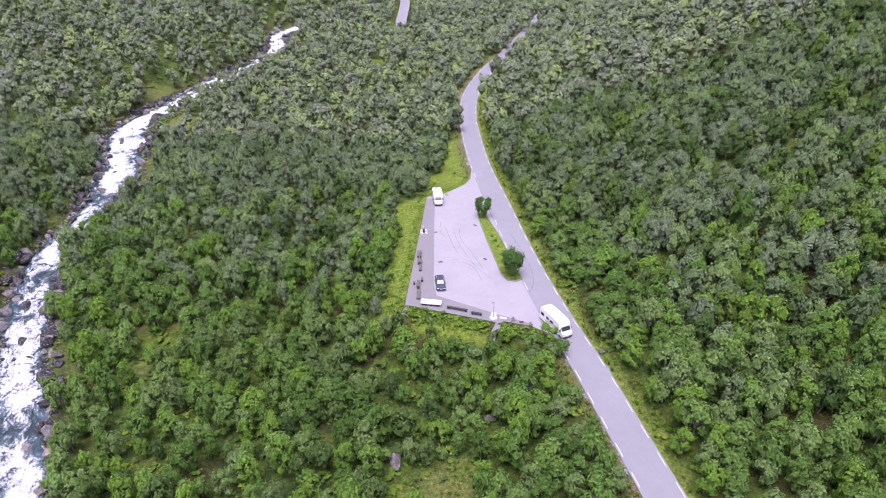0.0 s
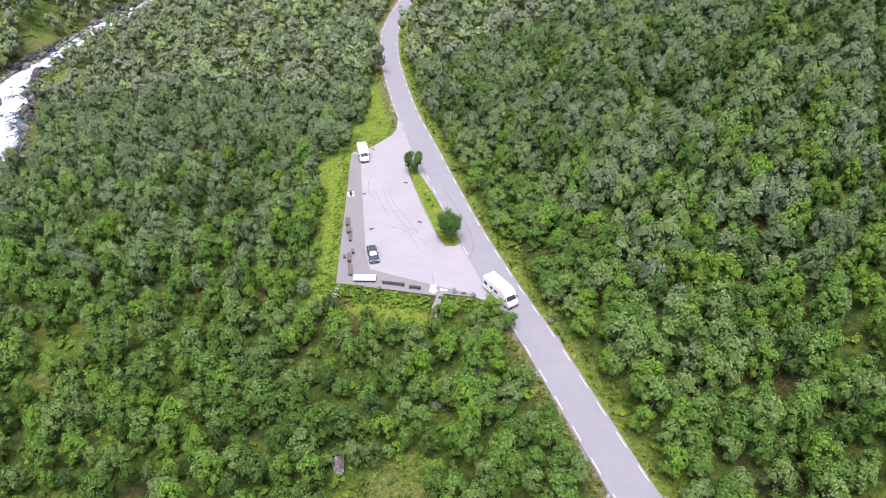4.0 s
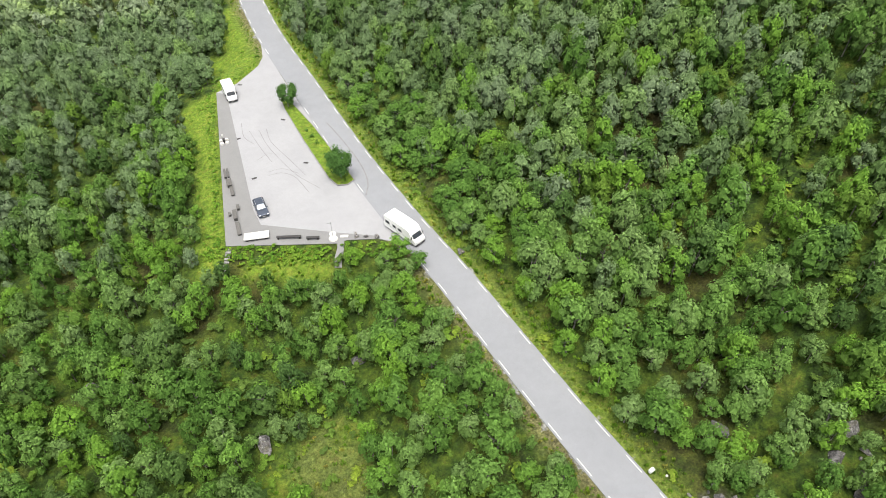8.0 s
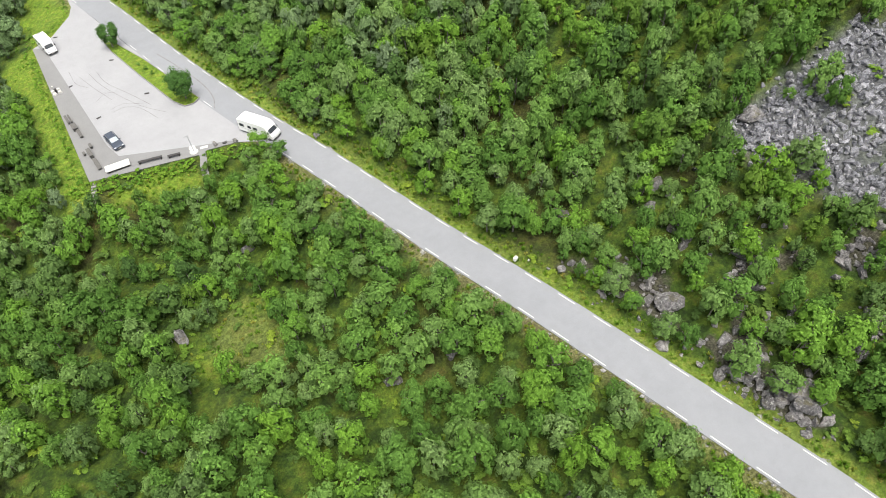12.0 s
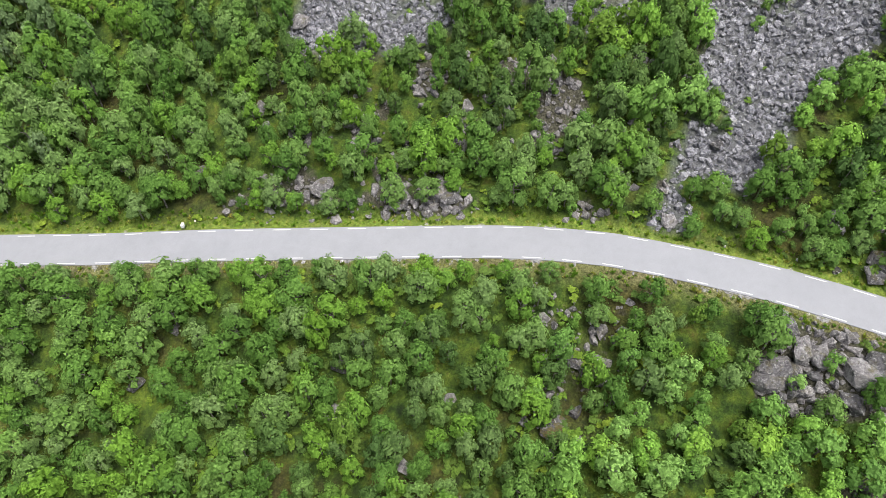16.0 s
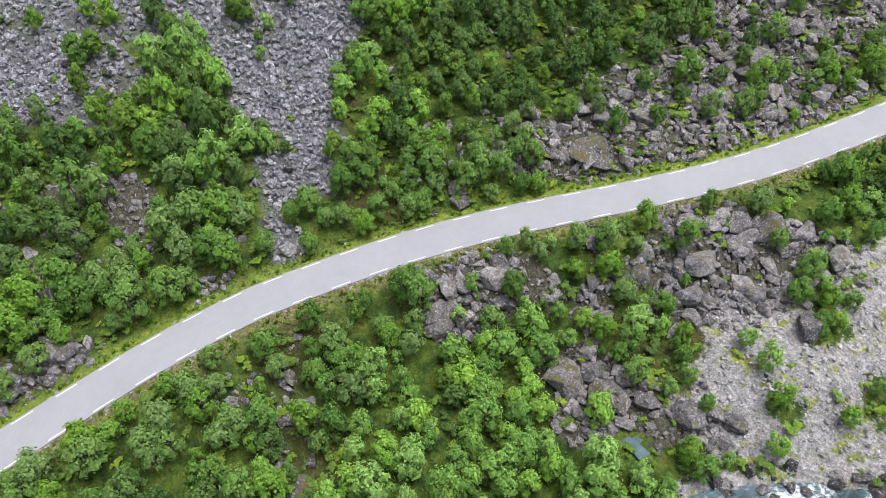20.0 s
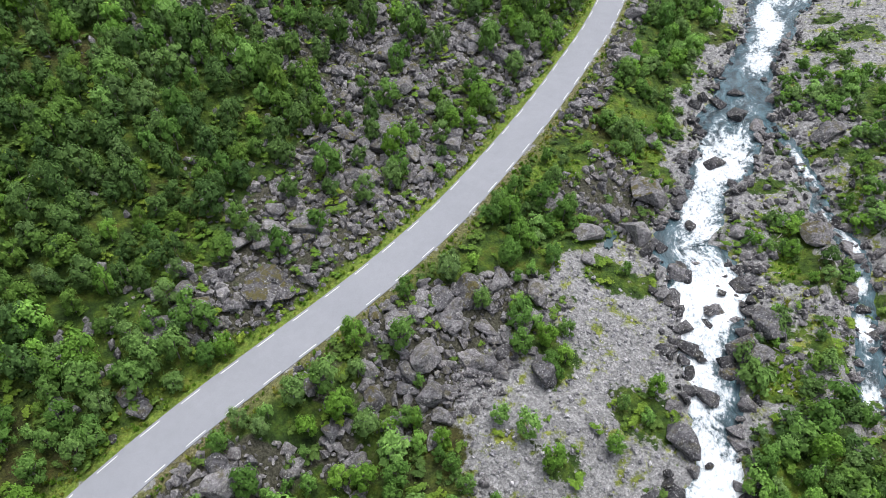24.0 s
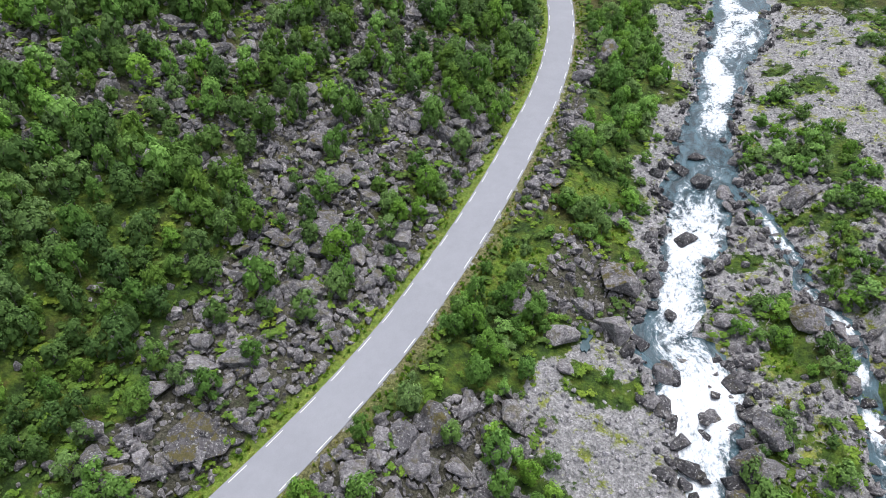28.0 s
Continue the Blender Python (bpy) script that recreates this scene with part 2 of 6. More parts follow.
MAT_GROUND = ground_material()
MAT_LEAF = leaf_material("birch_leaves", [(0.25, (0.073, 0.152, 0.029)), (0.42, (0.1, 0.199, 0.038)), (0.56, (0.129, 0.227, 0.056)), (0.68, (0.143, 0.226, 0.075)), (0.8, (0.118, 0.233, 0.037)), (0.95, (0.129, 0.249, 0.031))], 0)
MAT_DEEP = leaf_material("dark_birch_leaves", [(0.25, (0.058, 0.114, 0.031)), (0.45, (0.082, 0.148, 0.037)), (0.62, (0.103, 0.17, 0.055)), (0.78, (0.094, 0.176, 0.034)), (0.95, (0.11, 0.192, 0.029))], 0)
# birch leaves far down the valley: distance haze put into a paler, greyer colour
MAT_FAR_HAZED = leaf_material("hazed_far_birch_leaves", [(0.25, (0.132, 0.184, 0.093)), (0.45, (0.181, 0.243, 0.129)), (0.62, (0.206, 0.246, 0.176)), (0.78, (0.206, 0.282, 0.139)), (0.95, (0.234, 0.322, 0.12))], 0)
# the same at middle distance, with less haze in the colour
MAT_MID_HAZED = leaf_material("hazed_mid_birch_leaves", [(0.25, (0.105, 0.165, 0.068)), (0.45, (0.139, 0.21, 0.091)), (0.62, (0.154, 0.213, 0.12)), (0.78, (0.154, 0.239, 0.097)), (0.95, (0.173, 0.269, 0.086))], 0)
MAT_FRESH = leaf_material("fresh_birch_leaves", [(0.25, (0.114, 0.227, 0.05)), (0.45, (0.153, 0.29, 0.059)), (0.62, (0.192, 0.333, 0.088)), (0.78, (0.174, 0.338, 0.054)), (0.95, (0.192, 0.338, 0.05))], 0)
MAT_UNDER = leaf_material("undergrowth_leaves", [(0.25, (0.057, 0.104, 0.024)), (0.5, (0.088, 0.146, 0.028)), (0.75, (0.103, 0.187, 0.024)), (0.95, (0.165, 0.234, 0.028))], 3)
MAT_BUSH = leaf_material("shrub_leaves", [(0.25, (0.076, 0.167, 0.019)), (0.6, (0.119, 0.239, 0.024)), (0.95, (0.171, 0.279, 0.034))], 1, 0.3)
MAT_GRASS = leaf_material("verge_grass", [(0.25, (0.088, 0.180, 0.016)), (0.55, (0.120, 0.235, 0.020)), (0.8, (0.185, 0.245, 0.030)), (0.95, (0.27, 0.25, 0.06))], 4, 0.3)
MAT_BARK = bark_material()
MAT_ROCK = rock_material("grey_gneiss", (0.10, 0.097, 0.10), (0.275, 0.267, 0.269), 1.0)
MAT_MOSSY = rock_material("mossy_gneiss", (0.075, 0.072, 0.074), (0.21, 0.202, 0.202), 3.0)
MAT_SCREE = rock_material("scree_stone", (0.152, 0.156, 0.173), (0.352, 0.358, 0.388), 0.1)
MAT_RUBBLE = rock_material("rubble_stone", (0.120, 0.115, 0.117), (0.300, 0.290, 0.288), 0.6)
MAT_PALE = rock_material("pale_gravel_stone", (0.25, 0.246, 0.252), (0.50, 0.49, 0.50), 0.2)
MAT_WET = rock_material("wet_rock", (0.035, 0.035, 0.038), (0.115, 0.112, 0.115), 0.4)
MAT_ROAD = asphalt_material("worn_asphalt", (0.190, 0.197, 0.212), (0.225, 0.232, 0.247))
MAT_LOT = asphalt_material("pale_asphalt", (0.250, 0.252, 0.262), (0.285, 0.286, 0.296), 0.8)
MAT_STRIP = asphalt_material("dark_pavement", (0.16, 0.16, 0.16), (0.20, 0.20, 0.20))
MAT_LINE = plain("road_paint", (0.62, 0.62, 0.60), 0.7, 0, 0.14, 3.0)
MAT_WATER = water_material()


# ---- plan: all in metres, x towards the mountain side, y down the valley ----
def vnoise(x, y, cell, seed=0):
    """Smooth random values from 0 to 1 on a lattice of that cell size."""
    x, y = np.asarray(x, float) / cell, np.asarray(y, float) / cell
    xi, yi = np.floor(x).astype(np.int64), np.floor(y).astype(np.int64)
    fx, fy = x - xi, y - yi
    fx, fy = fx * fx * (3 - 2 * fx), fy * fy * (3 - 2 * fy)

    def h(a, b):
        k = (a * 374761393 + b * 668265263 + seed * 974634777) & 0x7fffffff
        k = ((k ^ (k >> 13)) * 1274126177) & 0x7fffffff
        return ((k ^ (k >> 16)) & 0xffff) / 65535.0
    return (h(xi, yi) * (1 - fx) + h(xi + 1, yi) * fx) * (1 - fy) + (h(xi, yi + 1) * (1 - fx) + h(xi + 1, yi + 1) * fx) * fy


def fbm(x, y, cell, seed=0):
    return (vnoise(x, y, cell, seed) + 0.5 * vnoise(x, y, cell / 2.1, seed + 1) + 0.25 * vnoise(x, y, cell / 4.3, seed + 2)) / 1.75


def sstep(a, b, v):
    k = np.clip((np.asarray(v, float) - a) / (b - a), 0, 1)
    return k * k * (3 - 2 * k)


def smooth_curve(rows, step=1.0):
    """Points along a smooth curve through rows of any width."""
    r = np.array(rows, float)
    r = np.vstack([2 * r[0] - r[1], r, 2 * r[-1] - r[-2]])
    out = []
    for k in range(1, len(r) - 2):
        p0, p1, p2, p3 = r[k - 1], r[k], r[k + 1], r[k + 2]
        n = max(2, int(np.hypot(*(p2 - p1)[:2]) / step))
        for u in np.arange(n) / n:
            out.append(0.5 * (2 * p1 + (p2 - p0) * u + (2 * p0 - 5 * p1 + 4 * p2 - p3) * u * u + (3 * p1 - p0 - 3 * p2 + p3) * u ** 3))
    out.append(r[-2])
    return np.array(out)


ROAD = [(100, 440), (80, 370), (64, 317), (52, 272), (41.5, 234), (34, 208), (28, 188), (23, 174), (18.2, 156), (14, 134), (12.9, 112), (13.6, 95), (15.8, 70), (19.4, 47), (24, 18), (28.3, -3),
        (32, -18), (35.2, -33), (38.0, -46), (41.4, -60), (44.9, -76), (47.9, -90), (50.5, -103), (51.6, -113), (51.7, -120), (50.7, -133),
        (49.2, -143), (47.0, -153), (44.2, -163), (41.3, -173), (38.8, -183), (36.8, -193.5), (35.6, -204), (34.7, -216), (34.2, -230), (34.3, -244), (34.6, -257),
        (36.2, -272), (40, -290), (48, -312), (62, -340), (82, -375)]
ROAD_LINE = smooth_curve(ROAD)
_by_y = ROAD_LINE[np.argsort(ROAD_LINE[:, 1])]
ROAD_HALF = 2.95


def road_x(y):
    return np.interp(y, _by_y[:, 1], _by_y[:, 0])


def base_z(y):
    """The valley floor falls steadily along y."""
    return -0.075 * np.asarray(y, float)


# x, y, half width, foam
RIVER = [(-30, 400, 4.98, 0.64), (-62, 325, 4.98, 0.64), (-86, 270, 3.98, 0.69), (-84, 250, 3.98, 0.69), (-80, 221, 4.48, 0.69), (-88, 190, 4.98, 0.64), (-95, 168, 4.15, 0.66), (-100, 140, 4.27, 0.68), (-104, 122, 4.88, 0.72), (-101, 105, 5.61, 0.76), (-93.5, 84, 4.88, 0.68), (-87.5, 60, 4.27, 0.58), (-86.5, 46, 4.03, 0.55), (-85.5, 27, 3.9, 0.66), (-81.5, 12, 4.03, 0.62), (-74.5, -4, 3.9, 0.64), (-66, -20, 3.9, 0.66), (-55.5, -40, 3.9, 0.66), (-40, -70, 4.2, 0.5), (-22, -110, 5.0, 0.42), (-6, -140, 5.2, 0.52), (-2, -157, 5.6, 0.62), (-8, -167, 4.2, 0.68), (-10.2, -174.2, 2.7, 0.745), (-9, -179, 3.0, 0.727), (-6.4, -186.2, 3.1, 0.77), (-4.1, -191.5, 3.2, 0.789), (-3.1, -196.5, 3.9, 0.789), (-2.4, -202, 5.3, 0.77), (-0.8, -206.4, 4.6, 0.666), (3.4, -209.6, 3.9, 0.554), (2.9, -214.8, 3.5, 0.777), (2.7, -220.5, 3.1, 0.659), (2.7, -226, 3.0, 0.634), (2.6, -232.5, 4.1, 0.858), (3.4, -238.5, 4.5, 0.777), (3.2, -245, 5.3, 0.531), (3.5, -252, 5.0, 0.32), (3.6, -258, 4.5, 0.302), (3.9, -264.5, 4.0, 0.531), (3.8, -271, 3.7, 0.574), (4.0, -280, 4.3, 0.599), (3.8, -287, 5.0, 0.455), (2.8, -297, 5.5, 0.512), (2.2, -308, 6.0, 0.455), (2.5, -318, 6.0, 0.5), (3, -335, 6, 0.5), (-5, -420, 6, 0.5)]
BRAID = [(-1.5, -246.5, 0.41, 0.8), (-5.5, -243, 0.85, 0.36), (-9.5, -236.5, 0.92, 0.67), (-12.6, -231, 1.01, 0.51), (-13.6, -226.5, 1.19, 0.57), (-16, -223.5, 1.26, 0.36), (-18.8, -220, 1.19, 0.8), (-20.2, -216.5, 1.11, 0.26), (-20.9, -212.6, 1.11, 0.77), (-21.4, -209, 1.19, 0.23), (-22.3, -205, 1.19, 0.75), (-23.2, -200.5, 1.26, 0.33), (-24.5, -192, 1.35, 0.67)]


def ragged(line, seed):
    """Uneven banks: the width and the middle waver along the way."""
    k = np.arange(len(line)) * 1.0
    line = line.copy()
    line[:, 0] += (vnoise(k, k * 0, 5.0, seed) - 0.5) * line[:, 2] * 0.45
    line[:, 2] *= 0.80 + 0.40 * vnoise(k, k * 0 + 50, 4.0, seed + 1)
    return line


RIVER_LINE = ragged(smooth_curve(RIVER), 3)
BRAID_LINE = ragged(smooth_curve(BRAID), 5)


def river_side(x, y, line):
    """The distance to a stream's middle, and its half width there."""
    x, y = np.asarray(x, float).ravel(), np.asarray(y, float).ravel()
    best, half = np.full(x.shape, 1e9), np.zeros(x.shape)
    for px, py, w, _ in line[::2]:
        d = (x - px) ** 2 + (y - py) ** 2
        k = d < best
        best[k], half[k] = d[k], w
    return np.sqrt(best), half


def water_z(y):
    return base_z(y) - np.interp(y, [-330, -215, -185, -160, -100, 0, 150], [4.4, 4.4, 5.2, 6.6, 7.2, 7.2, 8.0])


def inside(poly, x, y):
    x, y = np.asarray(x, float), np.asarray(y, float)
    c = np.zeros(np.broadcast(x, y).shape, bool)
    for (ax, ay), (bx, by) in zip(poly, poly[1:] + poly[:1]):
        if ay != by:
            c ^= ((ay > y) != (by > y)) & (x < (bx - ax) * (y - ay) / (by - ay) + ax)
    return c


def off_poly(poly, x, y):
    """How far a place lies outside a polygon."""
    x, y = np.asarray(x, float), np.asarray(y, float)
    best = np.full(np.broadcast(x, y).shape, 1e9)
    for (ax, ay), (bx, by) in zip(poly, poly[1:] + poly[:1]):
        l2 = (bx - ax) ** 2 + (by - ay) ** 2
        u = np.clip(((x - ax) * (bx - ax) + (y - ay) * (by - ay)) / l2, 0, 1)
        best = np.minimum(best, np.hypot(x - ax - u * (bx - ax), y - ay - u * (by - ay)))
    return np.where(inside(poly, x, y), 0.0, best)


LOT = [(1.9, 48.0), (-0.3, 0.0), (16.8, -5.2), (18.4, -4.9), (23.4, -6.3), (26.5, -8.4), (31.5, -12.0), (27.5, 12.0), (18.5, 58.0), (14.5, 66.0), (13.2, 60.0), (11.6, 56.3), (6.4, 50.3)]
ISLAND = [(14.4, 40.2), (16.0, 39.6), (19.0, 28.8), (22.9, 9.8), (21.5, 8.9), (19.8, 9.2), (18.7, 11.8), (16.4, 24.7), (14.6, 36.5)]


def terrain(x, y):
    shape = np.broadcast(x, y).shape
    x, y = np.broadcast_to(np.asarray(x, float), shape).ravel(), np.broadcast_to(np.asarray(y, float), shape).ravel()
    d = x - road_x(y)
    rough = (fbm(x, y, 23, 5) - 0.5) * 3.0 + (fbm(x, y, 6, 9) - 0.5) * 1.3
    up = np.maximum(d - 5, 0)
    hill = 0.27 * up + 0.0012 * np.minimum(up, 150) ** 2 - 0.35 * sstep(3.4, 4.6, d) * (1 - sstep(5.2, 7, d))
    depth = np.interp(y, [-260, -200, -170, -150, -110, 0, 150], [2.2, 2.4, 3.2, 6.5, 6.0, 5.6, 6.5])
    lot = off_poly(LOT, x, y)
    side = np.minimum(-d - 4.2, lot - 1.0)
    fall = -depth * sstep(0, 17, side)
    z = base_z(y) + hill + fall + rough * sstep(4.2, 10, np.abs(d)) * sstep(1.0, 9, lot)
    z = z + 0.16 * np.maximum(-d - 95, 0)
    for line, cut in ((RIVER_LINE, 0.9), (BRAID_LINE, 0.6)):
        dist, half = river_side(x, y, line)
        wz = water_z(y)
        if line is RIVER_LINE:
            z = np.where(dist < half + 16, wz + 0.35 + (z - wz - 0.35) * sstep(0.0, 16, dist - half), z)
        if line is BRAID_LINE:
            half = half + 0.65
        z = np.where(dist < half + 2.5, np.minimum(z, wz - cut + (cut + 0.5) * sstep(-1.5, 1.3, dist - half)), z)
    return z.reshape(shape)


def terrain_at(x, y):
    return float(terrain(np.array([x]), np.array([y]))[0])


# ---- mesh helpers ----
def raw_mesh(name, verts, tris, mats, mat_index=None, attrs=None, smooth=False, uv=None):
    """A mesh of triangles straight from arrays."""
    verts, tris = np.asarray(verts, np.float32), np.asarray(tris, np.int32)
    me = bpy.data.meshes.new(name)
    me.vertices.add(len(verts))
    me.vertices.foreach_set("co", verts.ravel())
    me.loops.add(len(tris) * 3)
    me.loops.foreach_set("vertex_index", tris.ravel())
    me.polygons.add(len(tris))
    me.polygons.foreach_set("loop_start", np.arange(0, len(tris) * 3, 3, dtype=np.int32))
    for m in mats:
        me.materials.append(m)
    if mat_index is not None:
        me.polygons.foreach_set("material_index", np.asarray(mat_index, np.int32))
    for key, values in (attrs or {}).items():
        a = me.attributes.new(key, 'FLOAT', 'POINT')
        a.data.foreach_set("value", np.asarray(values, np.float32))
    if uv is not None:
        layer = me.uv_layers.new(name="flow")
        layer.data.foreach_set("uv", np.asarray(uv, np.float32)[tris.ravel()].ravel())
    me.update(calc_edges=True)
    me.polygons.foreach_set("use_smooth", np.full(len(tris), smooth))
    return me


def grid_tris(nx, ny):
    i = np.arange(nx * ny).reshape(ny, nx)
    a, b, c, e = i[:-1, :-1].ravel(), i[:-1, 1:].ravel(), i[1:, 1:].ravel(), i[1:, :-1].ravel()
    return np.vstack([np.stack([a, b, c], 1), np.stack([a, c, e], 1)])


def part(name, bm, mat, parent, label=""):
    """Links a bmesh as one mesh object under a thing or a part."""
    me = bpy.data.meshes.new(name)
    bm.to_mesh(me)
    bm.free()
    me.materials.append(mat)
    ob = new(name, me)
    ob.parent = parent
    if label:
        ob["label"] = label
    return ob


def thing(name, label, category, m=None, group="", kind=""):
    ob = tagged(new(name), label, category, group, kind)
    if m is not None:
        ob.matrix_basis = m
    return ob


def box(x, y, z, sx, sy, sz, bevel=0.0, bm=None, turn=0.0):
    """A box centred at x, y with its foot at z."""
    bm = bm or bmesh.new()
    g = bmesh.ops.create_cube(bm, size=1.0, matrix=Matrix.Translation((x, y, z + sz / 2)) @ Matrix.Rotation(turn, 4, 'Z') @ Matrix.Diagonal((sx, sy, sz, 1)))
    if bevel:
        es = list({e for v in g["verts"] for e in v.link_edges})
        bmesh.ops.bevel(bm, geom=es, offset=bevel, segments=2, affect='EDGES', profile=0.6)
    return bm


def tube(x, y, z, r, h, n=12, r2=None, bm=None, m=None):
    bm = bm or bmesh.new()
    mm = (m or Matrix()) @ Matrix.Translation((x, y, z + h / 2))
    bmesh.ops.create_cone(bm, cap_ends=True, segments=n, radius1=r, radius2=r if r2 is None else r2, depth=h, matrix=mm)
    return bm


def slab(poly, z_of, thick, bm=None, step=0):
    """A flat plate over a polygon that follows a height, with sides."""
    bm = bm or bmesh.new()
    top = [bm.verts.new((x, y, z_of(x, y))) for x, y in poly]
    low = [bm.verts.new((x, y, z_of(x, y) - thick)) for x, y in poly]
    f = bm.faces.new(top)
    f.normal_update()
    if f.normal.z < 0:
        f.normal_flip()
    for k in range(len(poly)):
        j = (k + 1) % len(poly)
        bm.faces.new((top[k], top[j], low[j], low[k]))
    bmesh.ops.recalc_face_normals(bm, faces=[q for q in bm.faces if q is not f])
    bmesh.ops.triangulate(bm, faces=[f])
    return bm


# ---- ground ----
def spaced(lo, hi, fine_lo, fine_hi, fine, far):
    mid = np.arange(fine_lo, fine_hi + fine, fine)
    a, b = [fine_lo], [mid[-1]]
    step = fine
    while a[-1] > lo:
        step = min(step * 1.25, far)
        a.append(a[-1] - step)
    step = fine
    while b[-1] < hi:
        step = min(step * 1.25, far)
        b.append(b[-1] + step)
    return np.concatenate([np.array(a[:0:-1]), mid, np.array(b[1:])])


SCREES = [[(114.7, -98), (93.8, -151), (86, -146), (80, -140.5), (77, -137.5), (71.5, -137.5), (67.5, -134), (60, -128.5), (57.5, -126), (57.3, -121), (64.5, -124.5), (73, -126), (71.5, -132), (78.5, -131), (81.5, -125), (90.5, -127.5), (98.5, -119), (91, -114.5), (85, -111), (89.3, -102), (95.5, -98), (97, -91), (104, -88)],
          [(99.5, -62), (98.7, -86.5), (94.5, -88), (85, -85.5), (80, -76.7), (78, -62.5), (81.6, -60), (90, -61)],
          [(99, -88), (97, -115), (87, -112), (89, -104), (93, -99), (93.5, -90)],
          [(98, -66), (96, -93), (96.5, -97), (93.5, -104.5), (93.5, -111), (97.5, -114), (103, -117), (106, -124), (101, -132), (95, -146), (125, -165), (175, -160), (175, -60), (112, -64)]]
# places where boulders lie thick: outline and amount
BOULDER_FIELDS = [([(-3, -190), (-6, -214), (-4, -238), (-12, -262), (-34, -262), (-34, -190)], 0.42),
                  ([(58, -212), (50, -224), (45, -250), (42, -268), (38.5, -262), (38.5, -227), (39, -205), (41, -196), (49, -191), (57, -196)], 0.72),
                  ([(65, -201), (63, -209), (71, -211), (67, -219), (62, -227), (66, -235), (64, -238), (58, -230), (55, -243), (49, -244), (43, -230), (44, -242), (45, -253), (41, -248), (39, -237), (40, -228), (37, -212), (63, -195)], 1.0),
                  ([(89, -215), (84, -211), (79, -211), (83, -215)], 1.0), ([(88, -226), (82, -232), (80, -224), (85, -223)], 1.0),
                  ([(67, -260), (62, -267), (59, -260), (63, -253)], 1.0), ([(45, -258), (44, -279), (41, -279), (40, -254)], 1.0),
                  ([(60, -180), (57, -178), (58, -174), (57, -171), (59, -166), (57, -162), (54, -164), (49, -170), (47, -175), (47, -182), (44, -190), (40, -198), (39, -208), (38, -212), (63, -196), (58, -189), (60, -184)], 0.95),
                  ([(66, -199), (66, -206), (63, -215), (64, -222), (67, -236), (64, -239), (57, -239), (50, -241), (44, -243), (40, -232), (41, -219), (38, -203), (45, -201), (49, -206), (54, -204), (50, -198), (45, -196), (41, -188), (45, -187), (51, -196), (58, -191)], 1.0),
                  ([(71, -181), (64, -182), (58, -188), (50, -179), (56, -175), (66, -176)], 0.5),
                  ([(46, -137), (40, -153), (33, -154.5), (35.8, -147), (35.6, -140), (38.7, -136.5), (41.5, -138.8), (44.6, -136)], 1.0),
                  ([(41.5, -160.5), (39, -166), (36, -170), (33, -181), (26, -187.5), (19, -192), (15, -190), (16.5, -178), (20.5, -168), (24, -164.5), (25.5, -158.5), (30, -155), (34, -160)], 1.0),
                  ([(27, -145.5), (27, -153), (20.7, -155), (12, -161), (7.5, -159), (12, -152.7), (19, -145), (23, -143)], 1.0),
                  ([(58, -163), (57, -172), (59, -180), (58, -193.5), (67, -198), (65, -210), (55.4, -215), (57, -229.6), (43, -225), (40, -222), (38, -211), (40.5, -199.5), (45, -183), (47, -170), (55.7, -159)], 0.9),
                  ([(58.5, -83.5), (58.5, -95.5), (54, -95), (52.3, -84)], 0.9),
                  ([(46, -60), (50, -60), (58, -82), (59, -96), (54, -97), (51, -82)], 0.5),
                  ([(62, -60), (70, -60), (70, -96), (62, -96)], 0.12),
                  ([(82, -198), (104, -198), (108, -226), (84, -228)], 0.5),
                  ([(30.5, -222), (31, -262), (27.5, -262), (25.5, -246), (27, -226)], 0.85),
                  ([(31.5, -262), (33, -285), (28, -285), (27.5, -262)], 0.6),
                  ([(58, -150), (66, -150), (64, -162), (56, -164)], 0.25),
                  ([(10, -206), (24, -206), (20, -222), (8, -224)], 0.6),
                  ([(34, -108), (43, -108), (43, -122), (32, -120)], 0.4),
                  ([(41, -202), (44, -285), (75, -285), (118, -245), (118, -206), (75, -203)], 0.30),
                  ([(62, -96), (74, -96), (72, -122), (58, -120)], 0.12)]
# gravel bars along the stream
BARS = [([(21, -179), (19, -190), (18, -197), (12, -204), (4, -204), (0, -197), (-1, -186), (-4, -172), (6, -160), (14, -156), (20, -166)], 1.0),
        ([(6, -224), (11, -226), (13, -242), (14, -266), (14, -280), (19, -290), (24, -306), (6, -322), (7, -260)], 1.0),
        ([(0, -184), (-4, -212), (0, -224), (-1, -320), (-48, -325), (-48, -184)], 1.0)]
